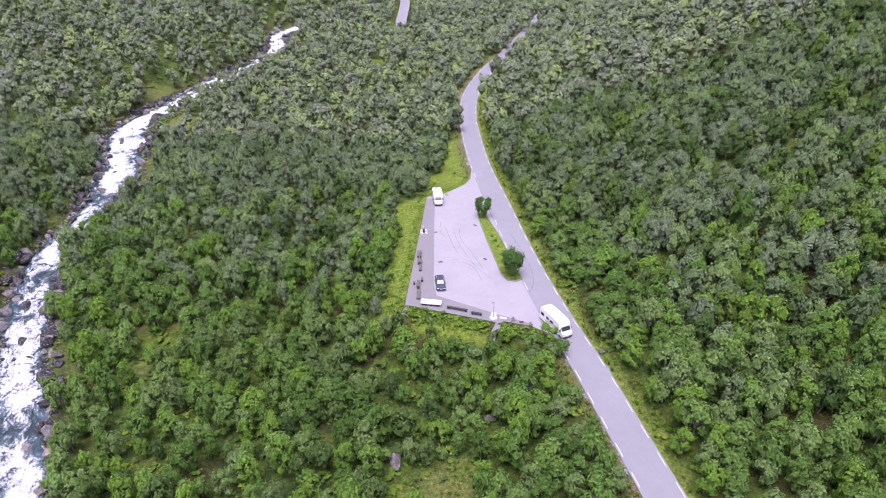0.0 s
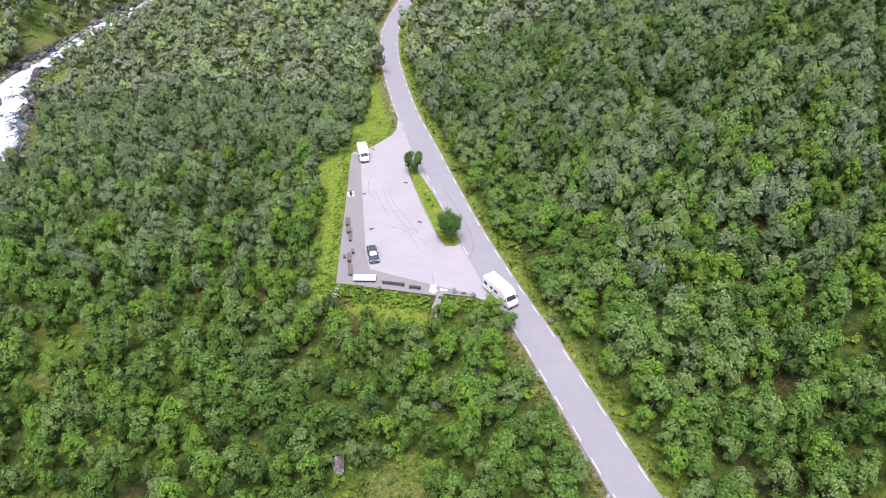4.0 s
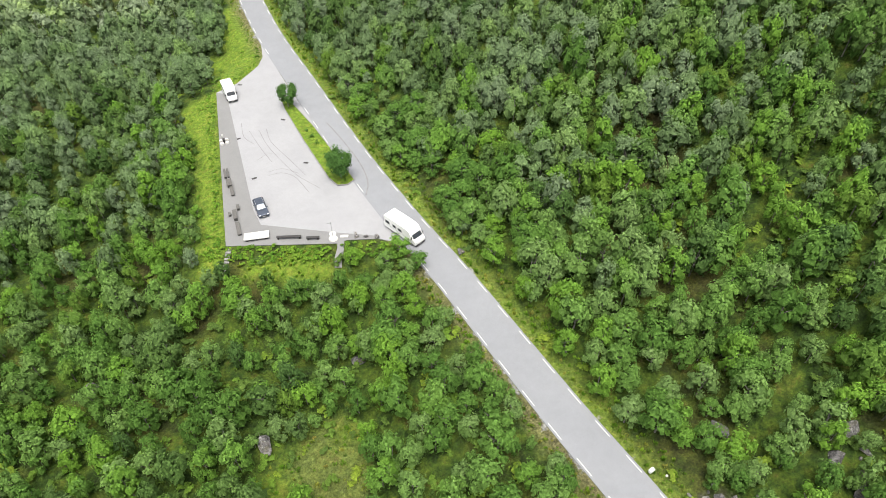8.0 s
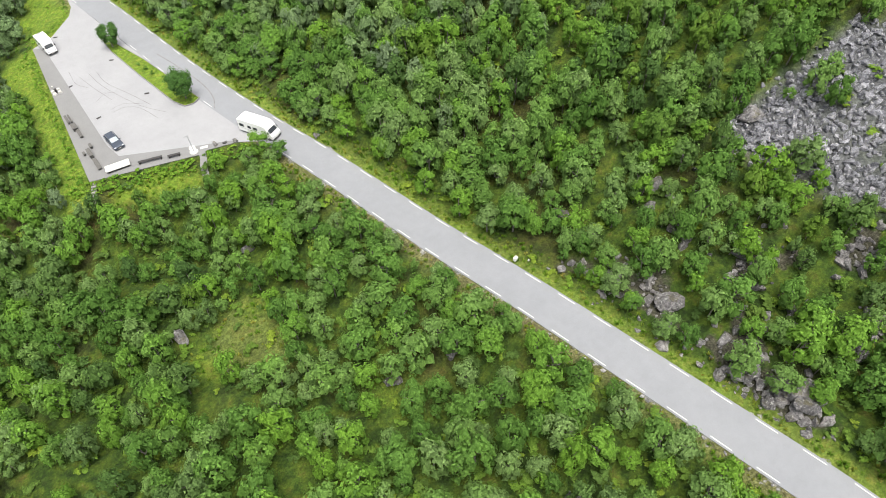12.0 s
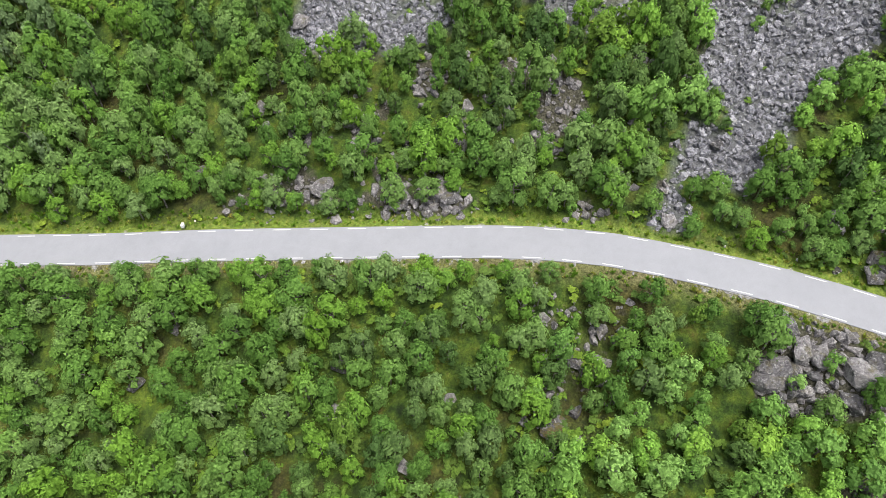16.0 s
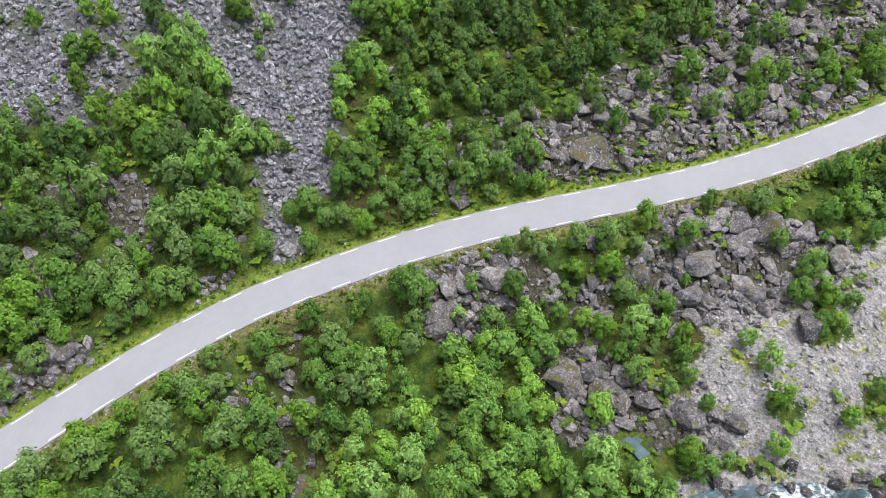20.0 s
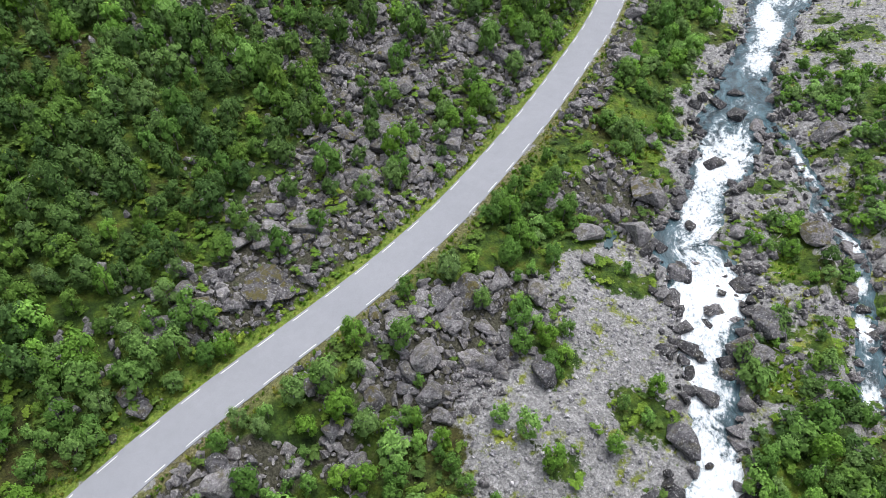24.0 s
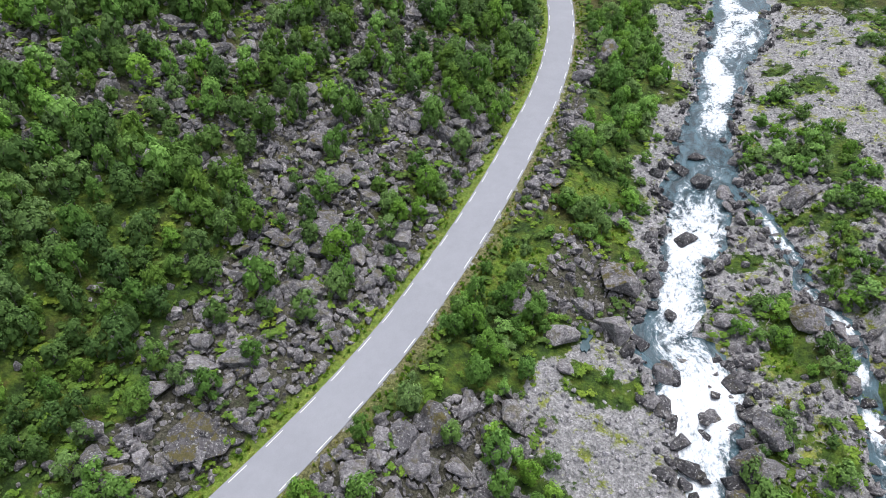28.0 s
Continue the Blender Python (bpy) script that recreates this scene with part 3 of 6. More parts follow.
# low green thickets by the stream
THICKETS = [([(-8.5, -191), (-8.5, -178), (-13, -168), (-32, -168), (-32, -186), (-24, -190), (-15, -194)], 1.0),
            ([(-6, -276), (-11, -273), (-18, -266), (-18, -260), (-20, -255), (-22, -248), (-15, -246), (-8, -249), (-3, -255), (-3, -262)], 1.0),
            ([(-15, -238), (-18, -243), (-30, -245), (-30, -232), (-26, -226), (-24, -232), (-16, -234)], 0.9),
            ([(-20, -326), (-44, -329), (-44, -270), (-28, -274), (-25, -279), (-22, -294)], 0.9),
            ([(33, -294), (26, -305), (17, -290), (20, -281), (13, -279), (15, -266), (12, -253), (13, -242), (11, -231), (15, -224), (19, -218), (26, -222), (25, -244), (22, -253), (27, -264), (29, -280)], 1.0),
            ([(33, -202), (27, -204), (20, -206), (18, -203), (21, -197), (18, -192), (22, -191), (28, -193), (33, -197)], 1.0),
            ([(31, -209), (29, -214), (20, -219), (16, -215), (26, -204)], 0.8),
            ([(-9, -199), (-11, -202), (-14, -197), (-10, -195)], 0.9), ([(-18, -201), (-21, -203), (-21, -198), (-19, -196)], 0.9), ([(-5, -218), (-10, -219), (-11, -211), (-5, -211)], 0.75),
            ([(-16, -251), (-23, -256), (-23, -247), (-29, -243), (-29, -239), (-20, -232), (-17, -235), (-15, -241)], 1.0), ([(-17, -230), (-26, -233), (-26, -226), (-22, -224), (-17, -225)], 0.9),
            ([(-10, -208), (-14, -212), (-15, -207), (-11, -205)], 0.85), ([(-17, -202), (-24, -205), (-24, -199), (-16, -198)], 0.8), ([(-15, -193), (-19, -196), (-19, -189), (-14, -188)], 0.85), ([(-16, -213), (-19, -215), (-19, -209), (-17, -209)], 0.7)]
# bright moss cushions on the far bank
MOSS = [([(-9, -204), (-8, -190), (-9, -178), (-13, -168), (-30, -168), (-30, -190), (-17, -196), (-15, -206)], 0.85), ([(-10, -200), (-14, -204), (-18, -201), (-20, -195), (-20, -190), (-13, -190), (-14, -198)], 1.0), ([(-3, -219), (-6, -222), (-10, -215), (-10, -210), (-5, -209)], 1.0),
        ([(12, -226), (22, -222), (24, -236), (14, -236)], 0.7), ([(24, -203), (33, -206), (31, -214), (22, -216)], 0.8),
        ([(-2, -219), (-7, -223), (-10, -219), (-11, -209), (-4, -208), (-4, -213)], 1.0), ([(-12, -205), (-17, -205), (-19, -203), (-24, -204), (-22, -193), (-22, -189), (-16, -187), (-15, -196), (-12, -197)], 1.0), ([(-17, -230), (-26, -233), (-26, -225), (-18, -224)], 0.8)]
# open grass round the parking place
LAWN = [(3, 48), (1, 68), (5, 64), (7, 86), (11, 92), (13, 64), (12, 54), (4, 47), (1, 46), (-1, 0), (-2, -6), (-4.6, -5), (-4.6, 2), (-3.4, 8), (-3.2, 13), (-5.0, 33), (-5.0, 44)]


def fields(x, y, rows, soft=2.5, seed=41):
    """Amount, 0 to 1, over uneven outlines."""
    v = np.zeros(np.broadcast(x, y).shape)
    ragged = (fbm(x, y, 6, seed) - 0.5) * 6 + 0.6
    for poly, amount in rows:
        v = np.maximum(v, amount * (1 - sstep(0, soft, off_poly(poly, x, y) + ragged)))
    return v


# open grassy places
CLEAR = [(6, -40, 9, 8, 0, .5), (8, -8, 12, 3.5, -.3, .9), (-84, 117, 9, 12, .5, .6), (-22, 196, 12, 16, 0, .4), (-108, 153, 5, 7, 0, .5), (-104, 62, 5, 7, 0, .3),
         (22, -60, 5, 6, 0, .4), (-46, -8, 6, 8, 0, .35)]


def patches(x, y, rows):
    v = np.zeros(np.broadcast(x, y).shape)
    for cx, cy, rx, ry, turn, amount in rows:
        c, s = math.cos(turn), math.sin(turn)
        u, w = ((x - cx) * c + (y - cy) * s) / rx, (-(x - cx) * s + (y - cy) * c) / ry
        v = np.maximum(v, amount * (1 - sstep(0.6, 1.05, np.sqrt(u * u + w * w) + 1.3 * (fbm(x, y, 5, 43) - 0.5))))
    return v


def scree_at(x, y):
    edge = (fbm(x, y, 9, 31) - 0.5) * 9
    off = np.minimum.reduce([off_poly(q, x, y) for q in SCREES])
    return (1 - sstep(-0.5, 2.2, off + edge * 0.35)) * (fbm(x, y, 13, 37) < 0.78)


SLOPE = [(41, -204), (44, -290), (80, -290), (125, -245), (125, -196), (90, -192), (70, -186)]

# closed birch canopy on the slope
CANOPY = [(104, -190), (99, -197), (90, -203), (69, -204), (63, -196), (67, -187), (65, -177), (68, -171), (80, -164)]
SEAMS = [[(52, -70), (57, -122), (82, -122), (78, -74)], [(18, -112), (27, -112), (27, -122), (18, -122)]]
POOLS = [(12.5, -150.6, 1.9, 1.5), (13.5, -204.6, 1.0, 2.5)]


def rocky_at(x, y):
    """Boulder fields, and patches of rock between the trees of the slope."""
    patchy = sstep(0.50, 0.60, fbm(x, y, 9, 73)) * (1 - sstep(0, 4, off_poly(SLOPE, x, y)))
    seams = sstep(0.57, 0.63, fbm(x, y, 7, 77)) * np.maximum.reduce([1 - sstep(0, 4, off_poly(q, x, y)) for q in SEAMS])
    open_water = np.minimum.reduce([np.hypot((x - px) / (rx + 0.6), (y - py) / (ry + 0.6)) for px, py, rx, ry in POOLS])
    canopy = 1 - 0.8 * (1 - sstep(0, 3, off_poly(CANOPY, x, y) + 5 * (fbm(x, y, 6, 83) - 0.5)))
    return np.maximum.reduce([fields(x, y, BOULDER_FIELDS), 0.85 * patchy, 0.75 * seams]) * sstep(0.9, 1.1, open_water) * canopy


def thickets_at(x, y):
    return fields(x, y, THICKETS, 2.0, 45)


def bars_at(x, y):
    return fields(x, y, BARS) * (1 - 0.15 * thickets_at(x, y)) * (1 - 0.55 * fields(x, y, MOSS, 1.5, 49))


def lawn_at(x, y):
    return 1 - sstep(0.0, 1.6, off_poly(LAWN, x, y) + (fbm(x, y, 4, 53) - 0.5) * 2)


xs = spaced(-1500, 1500, -125, 135, 1.6, 90)
ys = spaced(-1500, 1800, -335, 205, 1.6, 90)
GX, GY = np.meshgrid(xs, ys)
GZ = terrain(GX, GY)
_d = np.abs(GX - road_x(GY))
_r1, _h1 = river_side(GX, GY, RIVER_LINE)
_bank = (1 - sstep(0.8, 3.0, _r1 - _h1)).reshape(GX.shape) * np.where(GY > -60, 0.55, 0.8)
_gravel = np.maximum.reduce([bars_at(GX, GY), _bank, np.where(GX > road_x(GY), 0.35, 0.6) * (1 - sstep(3.0, 3.7, _d))])
_meadow = np.maximum.reduce([patches(GX, GY, CLEAR), lawn_at(GX, GY), 0.8 * fields(GX, GY, MOSS, 1.5, 49), np.where(GX > road_x(GY), 1.0, 0.45) * (1 - sstep(4.2, 5.9, _d)) * (0.5 + fbm(GX, GY, 4, 47))])
ground = new("ground", raw_mesh("ground", np.stack([GX.ravel(), GY.ravel(), GZ.ravel()], 1), grid_tris(len(xs), len(ys)), [MAT_GROUND], None,
                                {"gravel": _gravel.ravel(), "meadow": _meadow.ravel(), "rubble": (rocky_at(GX, GY) * sstep(4.6, 6.4, _d)).ravel(), "sere": (np.where(GX < road_x(GY), 1.0, 0.25) * (1 - sstep(3.8, 6.2, _d)) * (0.45 + 0.9 * fbm(GX, GY, 5, 59)) + 0.75 * patches(GX, GY, CLEAR) * sstep(6.0, 12.0, off_poly(LOT, GX, GY)) * sstep(0.35, 0.65, fbm(GX, GY, 7, 63)) + np.where(GY > -60, 0.6, 0.0) * (1 - sstep(3.0, 9.0, _r1 - _h1)).reshape(GX.shape) * fbm(GX, GY, 9, 67)).ravel(), "scree": scree_at(GX, GY).ravel()}, True))
tagged(ground, "mossy green valley floor with rust patches and grey gravel", "ground", kind="structure")


# ---- road ----
def strip(line, half, z_of, lift, thick, rows=3):
    """A ribbon along a line, with its sides."""
    n = len(line)
    t = np.gradient(line[:, :2], axis=0)
    t /= np.linalg.norm(t, axis=1)[:, None]
    nrm = np.stack([-t[:, 1], t[:, 0]], 1)
    us = np.linspace(-1, 1, rows)
    cols = []
    for u in us:
        h = half[:, None] if isinstance(half, np.ndarray) else half
        p = line[:, :2] + nrm * u * h
        cols.append(np.column_stack([p, z_of(p[:, 0], p[:, 1]) + lift]))
    left, right = cols[0].copy(), cols[-1].copy()
    left[:, 2] -= thick
    right[:, 2] -= thick
    cols = [left, *cols, right]
    return np.stack(cols, 1).reshape(-1, 3), grid_tris(len(cols), n)


ROAD_LIFT = 0.10
v, f = strip(ROAD_LINE, ROAD_HALF, lambda x, y: base_z(y), ROAD_LIFT, 0.5, 5)
road = tagged(new("road", raw_mesh("road", v, f, [MAT_ROAD], smooth=False)), "worn pale grey asphalt country road with dashed edge lines", "road", kind="structure")


def along(line, step, start=0.0):
    """Even steps along a line: place and heading."""
    s = np.concatenate([[0], np.cumsum(np.hypot(*np.diff(line[:, :2], axis=0).T))])
    at = np.arange(start, s[-1], step)
    x, y = np.interp(at, s, line[:, 0]), np.interp(at, s, line[:, 1])
    x2, y2 = np.interp(at + 0.5, s, line[:, 0]), np.interp(at + 0.5, s, line[:, 1])
    return [(a, b, math.atan2(d - b, c - a)) for a, b, c, d in zip(x, y, x2, y2)]


_bm = box(0, 0, 0, 2.65, 0.105, 0.012)
_dash_mesh = bpy.data.meshes.new("line_dash")
_bm.to_mesh(_dash_mesh)
_bm.free()
_dash_mesh.materials.append(MAT_LINE)
for px, py, a, side in [(*q, k) for k, start in ((-1, 0.8), (1, 3.6)) for q in along(ROAD_LINE, 5.555, start)]:
    if -312 < py < 300:
        qx, qy = px - math.sin(a) * side * 2.62, py + math.cos(a) * side * 2.62
        if side == -1 and -12 < qy < 62 and not 6.5 < qy < 40:
            continue
        ob = new("line_dash", _dash_mesh)
        ob.parent = road
        tilt = math.asin(-0.075 * math.sin(a) / math.hypot(1, 0.075))
        ob.matrix_basis = Matrix.Translation((qx, qy, base_z(qy) + ROAD_LIFT)) @ Matrix.Rotation(a, 4, 'Z') @ Matrix.Rotation(-tilt, 4, 'Y')

# ---- parking place ----
lot_z = lambda x, y: float(base_z(y))
LOT_PAVED = [(1.9, 48.0), (-0.3, 0.0), (16.8, -5.2), (18.4, -4.9), (23.4, -6.3), (26.5, -8.4), (28.6, -9.0), (25.2, -1.0), (21.4, 16.0), (16.6, 45.0), (13.4, 66.0), (13.0, 60.0), (11.6, 56.3), (6.4, 50.3)]
tagged(new("parking_lot"), "pale asphalt parking place beside the road", "parking lot", kind="structure")
lot = bpy.data.objects["parking_lot"]
part("paving", slab(LOT_PAVED, lambda x, y: lot_z(x, y) + 0.094, 0.5), MAT_LOT, lot)
part("pavement_strip", slab([(1.9, 48.0), (-0.3, 0.0), (16.8, -5.2), (18.4, -4.9), (23.4, -6.3), (22.6, -5.2), (17.6, -2.85), (5.7, 3.3), (4.9, 7.5), (3.9, 46.5)], lambda x, y: lot_z(x, y) + 0.13, 0.5), MAT_STRIP, lot, "dark asphalt strip")

# ---- river ----
def stream(name, line, label):
    t = np.gradient(line[:, :2], axis=0)
    t /= np.linalg.norm(t, axis=1)[:, None]
    nrm = np.stack([-t[:, 1], t[:, 0]], 1)
    s = np.concatenate([[0], np.cumsum(np.hypot(*np.diff(line[:, :2], axis=0).T))])
    us = np.linspace(-1, 1, 25)
    P, UV, FO = [], [], []
    for u in us:
        wide = line[:, 2] + 1.5
        off = u * wide
        small = np.minimum(1, line[:, 2] / 3)
        p = line[:, :2] + nrm * off[:, None]
        chop = (fbm(s * 0.8 + 40, off + 90, 2.6, 51) - 0.5) * 0.6 * line[:, 3] * small + (fbm(s, off, 8, 57) - 0.5) * 0.5 * small
        P.append(np.column_stack([p, water_z(p[:, 1]) + chop]))
        UV.append(np.column_stack([off, s]))
        FO.append(line[:, 3] + (fbm(s * 0.7, off + 7, 5, 61) - 0.5) * 0.75 - 0.34 * (np.abs(off) / line[:, 2]) ** 3)
    me = raw_mesh(name, np.stack(P, 1).reshape(-1, 3), grid_tris(len(us), len(line)), [MAT_WATER], None, {"foam": np.stack(FO, 1).ravel()}, True, np.stack(UV, 1).reshape(-1, 2))
    return tagged(new(name, me), label, "river", kind="structure")


stream("river_water", smooth_curve(RIVER, 0.6), "white foaming rapids over dark blue-green water")
stream("side_stream_water", smooth_curve(BRAID, 0.4), "narrow foaming side stream between stones")


# ---- rocks ----
rng = np.random.default_rng(7)


def hull_rock(seed, n=16, flat=0.7):
    """An angular block: the hull of random points."""
    r = np.random.default_rng(seed)
    p = r.normal(size=(n, 3))
    p /= np.linalg.norm(p, axis=1)[:, None]
    p *= r.uniform(0.75, 1.05, (n, 1)) * np.array([1, r.uniform(0.65, 0.95), flat * r.uniform(0.7, 1.1)])
    bm = bmesh.new()
    for q in p:
        bm.verts.new(q)
    h = bmesh.ops.convex_hull(bm, input=bm.verts[:])
    bmesh.ops.delete(bm, geom=[g for g in h["geom_interior"] if isinstance(g, bmesh.types.BMVert)], context='VERTS')
    bmesh.ops.triangulate(bm, faces=bm.faces[:])
    bm.verts.index_update()
    v = np.array([q.co[:] for q in bm.verts])
    f = np.array([[q.index for q in g.verts] for g in bm.faces])
    bm.free()
    return v, f


SMALL_ROCKS = [hull_rock(100 + k, 11 + k % 4 * 2, 0.8) for k in range(14)]


def rot_z(a):
    c, s = math.cos(a), math.sin(a)
    return np.array([[c, -s, 0], [s, c, 0], [0, 0, 1]])


def rot_any(r):
    return np.array(Euler(r.uniform(0, 6.28, 3)).to_matrix())


def scatter_mesh(name, items, mats, attr=None):
    """Joins many transformed templates: items are (template, 3x3, place, tint)."""
    V, F, A, M, n = [], [], [], [], 0
    for (tv, tf, tm), rot, place, tint in items:
        V.append(tv @ rot.T + place)
        F.append(tf + n)
        A.append(np.full(len(tv), tint))
        M.append(tm)
        n += len(tv)
    return raw_mesh(name, np.vstack(V), np.vstack(F), mats, np.concatenate(M), {"tint": np.concatenate(A)})


def jittered(x0, x1, y0, y1, cell, r):
    gx, gy = np.meshgrid(np.arange(x0, x1, cell), np.arange(y0, y1, cell))
    return (gx + r.uniform(0, cell, gx.shape)).ravel(), (gy + r.uniform(0, cell, gy.shape)).ravel()


def free_of_road(x, y, hill=4.3, fall=4.3):
    d = x - road_x(y)
    return ((d > hill) | (d < -fall)) & (off_poly(LOT, x, y) > 1.2)


def away_from_water(x, y, gap):
    a, h = river_side(x, y, RIVER_LINE)
    return a > h + gap


# loose stones: scree slopes, boulder fields and gravel bars
items, single = [], []
for cell, lo, hi, which in ((0.72, 0.36, 0.95, 0), (0.80, 0.30, 1.25, 1), (0.74, 0.13, 0.52, 2), (1.1, 0.25, 1.7, 3)):
    x, y = jittered(-46, 125, -320, -40, cell, rng)
    if which == 0:
        w = scree_at(x, y) * 0.95
    elif which == 1:
        w = rocky_at(x, y) * (0.75 + 0.5 * fbm(x, y, 7, 71)) + 0.09 * ((y < -160) & (x > road_x(y) + 6)) * sstep(0.4, 0.6, fbm(x, y, 5, 79))
    elif which == 2:
        w = bars_at(x, y) * np.where(x < -2, 0.42, 0.85)
    else:
        a, h = river_side(x, y, RIVER_LINE)
        b, k = river_side(x, y, BRAID_LINE)
        w = np.where((a > h * 0.88) & (a < h + 2.4), 0.55, 0.0) + np.where((b > k * 0.5) & (b < k + 1.8), 0.5, 0.0) + 0.006 * (y < -60)
    keep = (rng.uniform(size=len(x)) < w) & free_of_road(x, y) & (x < 114) & (y < -48)
    x, y = x[keep], y[keep]
    z = terrain(x, y)
    for px, py, pz in zip(x, y, z):
        s = lo + (hi - lo) * rng.uniform() ** (1.5 if which == 0 else 2.2)
        j = rng.integers(len(SMALL_ROCKS))
        k, turn = SMALL_ROCKS[j], rot_any(rng)
        if which == 0 and px < 80 and len(single) < 285:
            single.append((j, Matrix.Translation((px, py, pz + s * 0.2)) @ Matrix(turn.tolist()).to_4x4() @ Matrix.Scale(s, 4)))
            continue
        sort = (0, 1, 3, 2 if rng.uniform() < 0.7 else 1)[which]
        items.append(((k[0], k[1], np.full(len(k[1]), sort)), turn * s, np.array([px, py, pz + s * 0.2]), 0))
x, y = jittered(-115, -45, -40, 262, 1.5, rng)
a, h = river_side(x, y, RIVER_LINE)
keep = (a > h * 0.9) & (a < h + 2.8) & (rng.uniform(size=len(x)) < 0.85) | (a < h * 0.9) & (rng.uniform(size=len(x)) < 0.11)
for px, py, pz in zip(x[keep], y[keep], terrain(x[keep], y[keep])):
    s = 0.4 + 1.7 * rng.uniform() ** 2
    k = SMALL_ROCKS[rng.integers(len(SMALL_ROCKS))]
    items.append(((k[0], k[1], np.full(len(k[1]), 2 if rng.uniform() < 0.75 else 1)), rot_any(rng) * s, np.array([px, py, pz + s * 0.3]), 0))
stones = new("scree_stones", scatter_mesh("scree_stones", items, [MAT_SCREE, MAT_RUBBLE, MAT_WET, MAT_PALE]))
tagged(stones, "countless loose grey angular stones on scree slopes and gravel bars", "stones", kind="stuff")
STONES = [raw_mesh("stone", k[0], k[1], [MAT_SCREE]) for k in SMALL_ROCKS]
for j, m in single:
    ob = new("stone", STONES[j])
    ob.parent = stones
    ob.matrix_basis = m


# single boulders: x, y, half width
def boulder_mesh(seed):
    v, f = hull_rock(seed, 15, 0.8)
    bm = bmesh.new()
    vs = [bm.verts.new(q) for q in v]
    for g in f:
        bm.faces.new([vs[i] for i in g])
    bmesh.ops.dissolve_limit(bm, angle_limit=0.2, verts=bm.verts[:], edges=bm.edges[:])
    bmesh.ops.bevel(bm, geom=bm.edges[:], offset=0.028, segments=1, affect='EDGES')
    bmesh.ops.triangulate(bm, faces=bm.faces[:])
    bmesh.ops.subdivide_edges(bm, edges=[e for e in bm.edges if e.calc_length() > 0.5], cuts=1)
    for q in bm.verts:
        q.co += q.co.normalized() * (noise.noise(q.co * 2.2 + Vector((seed, 0, 0))) * 0.07)
    bmesh.ops.triangulate(bm, faces=bm.faces[:])
    me = bpy.data.meshes.new("boulder")
    bm.to_mesh(me)
    bm.free()
    me.materials.append(MAT_ROCK)
    return me


BLOCKS = [boulder_mesh(700 + k) for k in range(12)]


BLOCKS_MOSSY = [boulder_mesh(740 + k) for k in range(4)]
for me in BLOCKS_MOSSY:
    me.materials[0] = MAT_MOSSY


def boulder(x, y, r, name="boulder", label="large angular grey boulder with lichen spots and moss", group="boulders between road and river"):
    if r > 4.3:
        ob = tagged(new(name, BLOCKS_MOSSY[1]), "huge blocky boulder with a mossy brown top", "boulder", group)
        ob.matrix_basis = Matrix.Translation((x, y, terrain_at(x, y) + 0.7)) @ Matrix.Rotation(0.5, 4, 'Z') @ Matrix.Diagonal((4.6, 3.7, 4.4, 1))
        return ob
    pool = BLOCKS_MOSSY if r > 3.0 or rng.uniform() < 0.12 else BLOCKS
    ob = tagged(new(name, pool[rng.integers(len(pool))]), label, "boulder", group)
    sink = 0.28
    ob.matrix_basis = Matrix.Translation((x, y, terrain_at(x, y) + r * sink)) @ Euler((rng.uniform(-.3, .3), rng.uniform(-.3, .3), rng.uniform(0, 6.28))).to_matrix().to_4x4() @ Matrix.Diagonal((r * 1.22, r * 1.15, r * rng.uniform(0.8, 1.1), 1))
    return ob


for x, y, r in [(37.2, -161.5, 1.8), (34.2, -160.8, 1.2), (32.6, -166.8, 1.8), (28.5, -169.3, 1.8), (27.2, -172.4, 2.7), (24.2, -168.7, 2.4), (26.7, -163.1, 1.9), (28.2, -157.4, 1.7), (23.8, -148.2, 3.2), (18.9, -151.2, 3.2),
                (15.9, -155.1, 1.8), (11.9, -157.8, 2.7), (8.3, -161.9, 1.9), (26.5, -183.5, 3.2), (24.3, -187.3, 1.9), (22.5, -180.1, 1.7), (18.8, -183.5, 2.3), (18.7, -178.5, 1.6), (22.4, -175.3, 2.0), (26.1, -178.2, 1.6),
                (24.7, -188.1, 1.9), (19.1, -188.8, 2.3), (18.6, -178.4, 1.8), (13.3, -178.0, 2.4), (30.2, -164.2, 1.7), (27.6, -167.5, 1.4), (21.3, -175.2, 1.8), (17.9, -184.5, 1.9), (30.5, -171, 1.5), (31, -177, 1.4), (33.5, -171.5, 1.2), (29.5, -162, 1.3), (21.5, -164, 1.5), (30.8, -181, 1.3)]:
    boulder(x, y, r)
for x, y, r in [(50.7, -170.5, 4.4), (56.1, -163.3, 1.9), (56.3, -169.1, 1.7), (61.2, -165.8, 1.9), (45.2, -234.2, 2.6), (41.9, -217.3, 1.9), (40.6, -207.6, 1.4), (43.4, -204.8, 1.9), (49.3, -195.6, 2.0), (51.5, -205.2, 2.0),
                (48.4, -217.7, 1.9), (62.5, -196.7, 1.7), (64.2, -204.1, 1.9), (58.2, -173.6, 1.6), (57.4, -180.1, 1.5), (44.0, -200.0, 1.6), (46, -191.6, 1.4), (52.8, -165.6, 1.6), (46.9, -175.0, 1.4), (55.4, -175.6, 2.0), (68.2, -179.3, 1.4)]:
    boulder(x, y, r, group="boulders on the slope above the road")
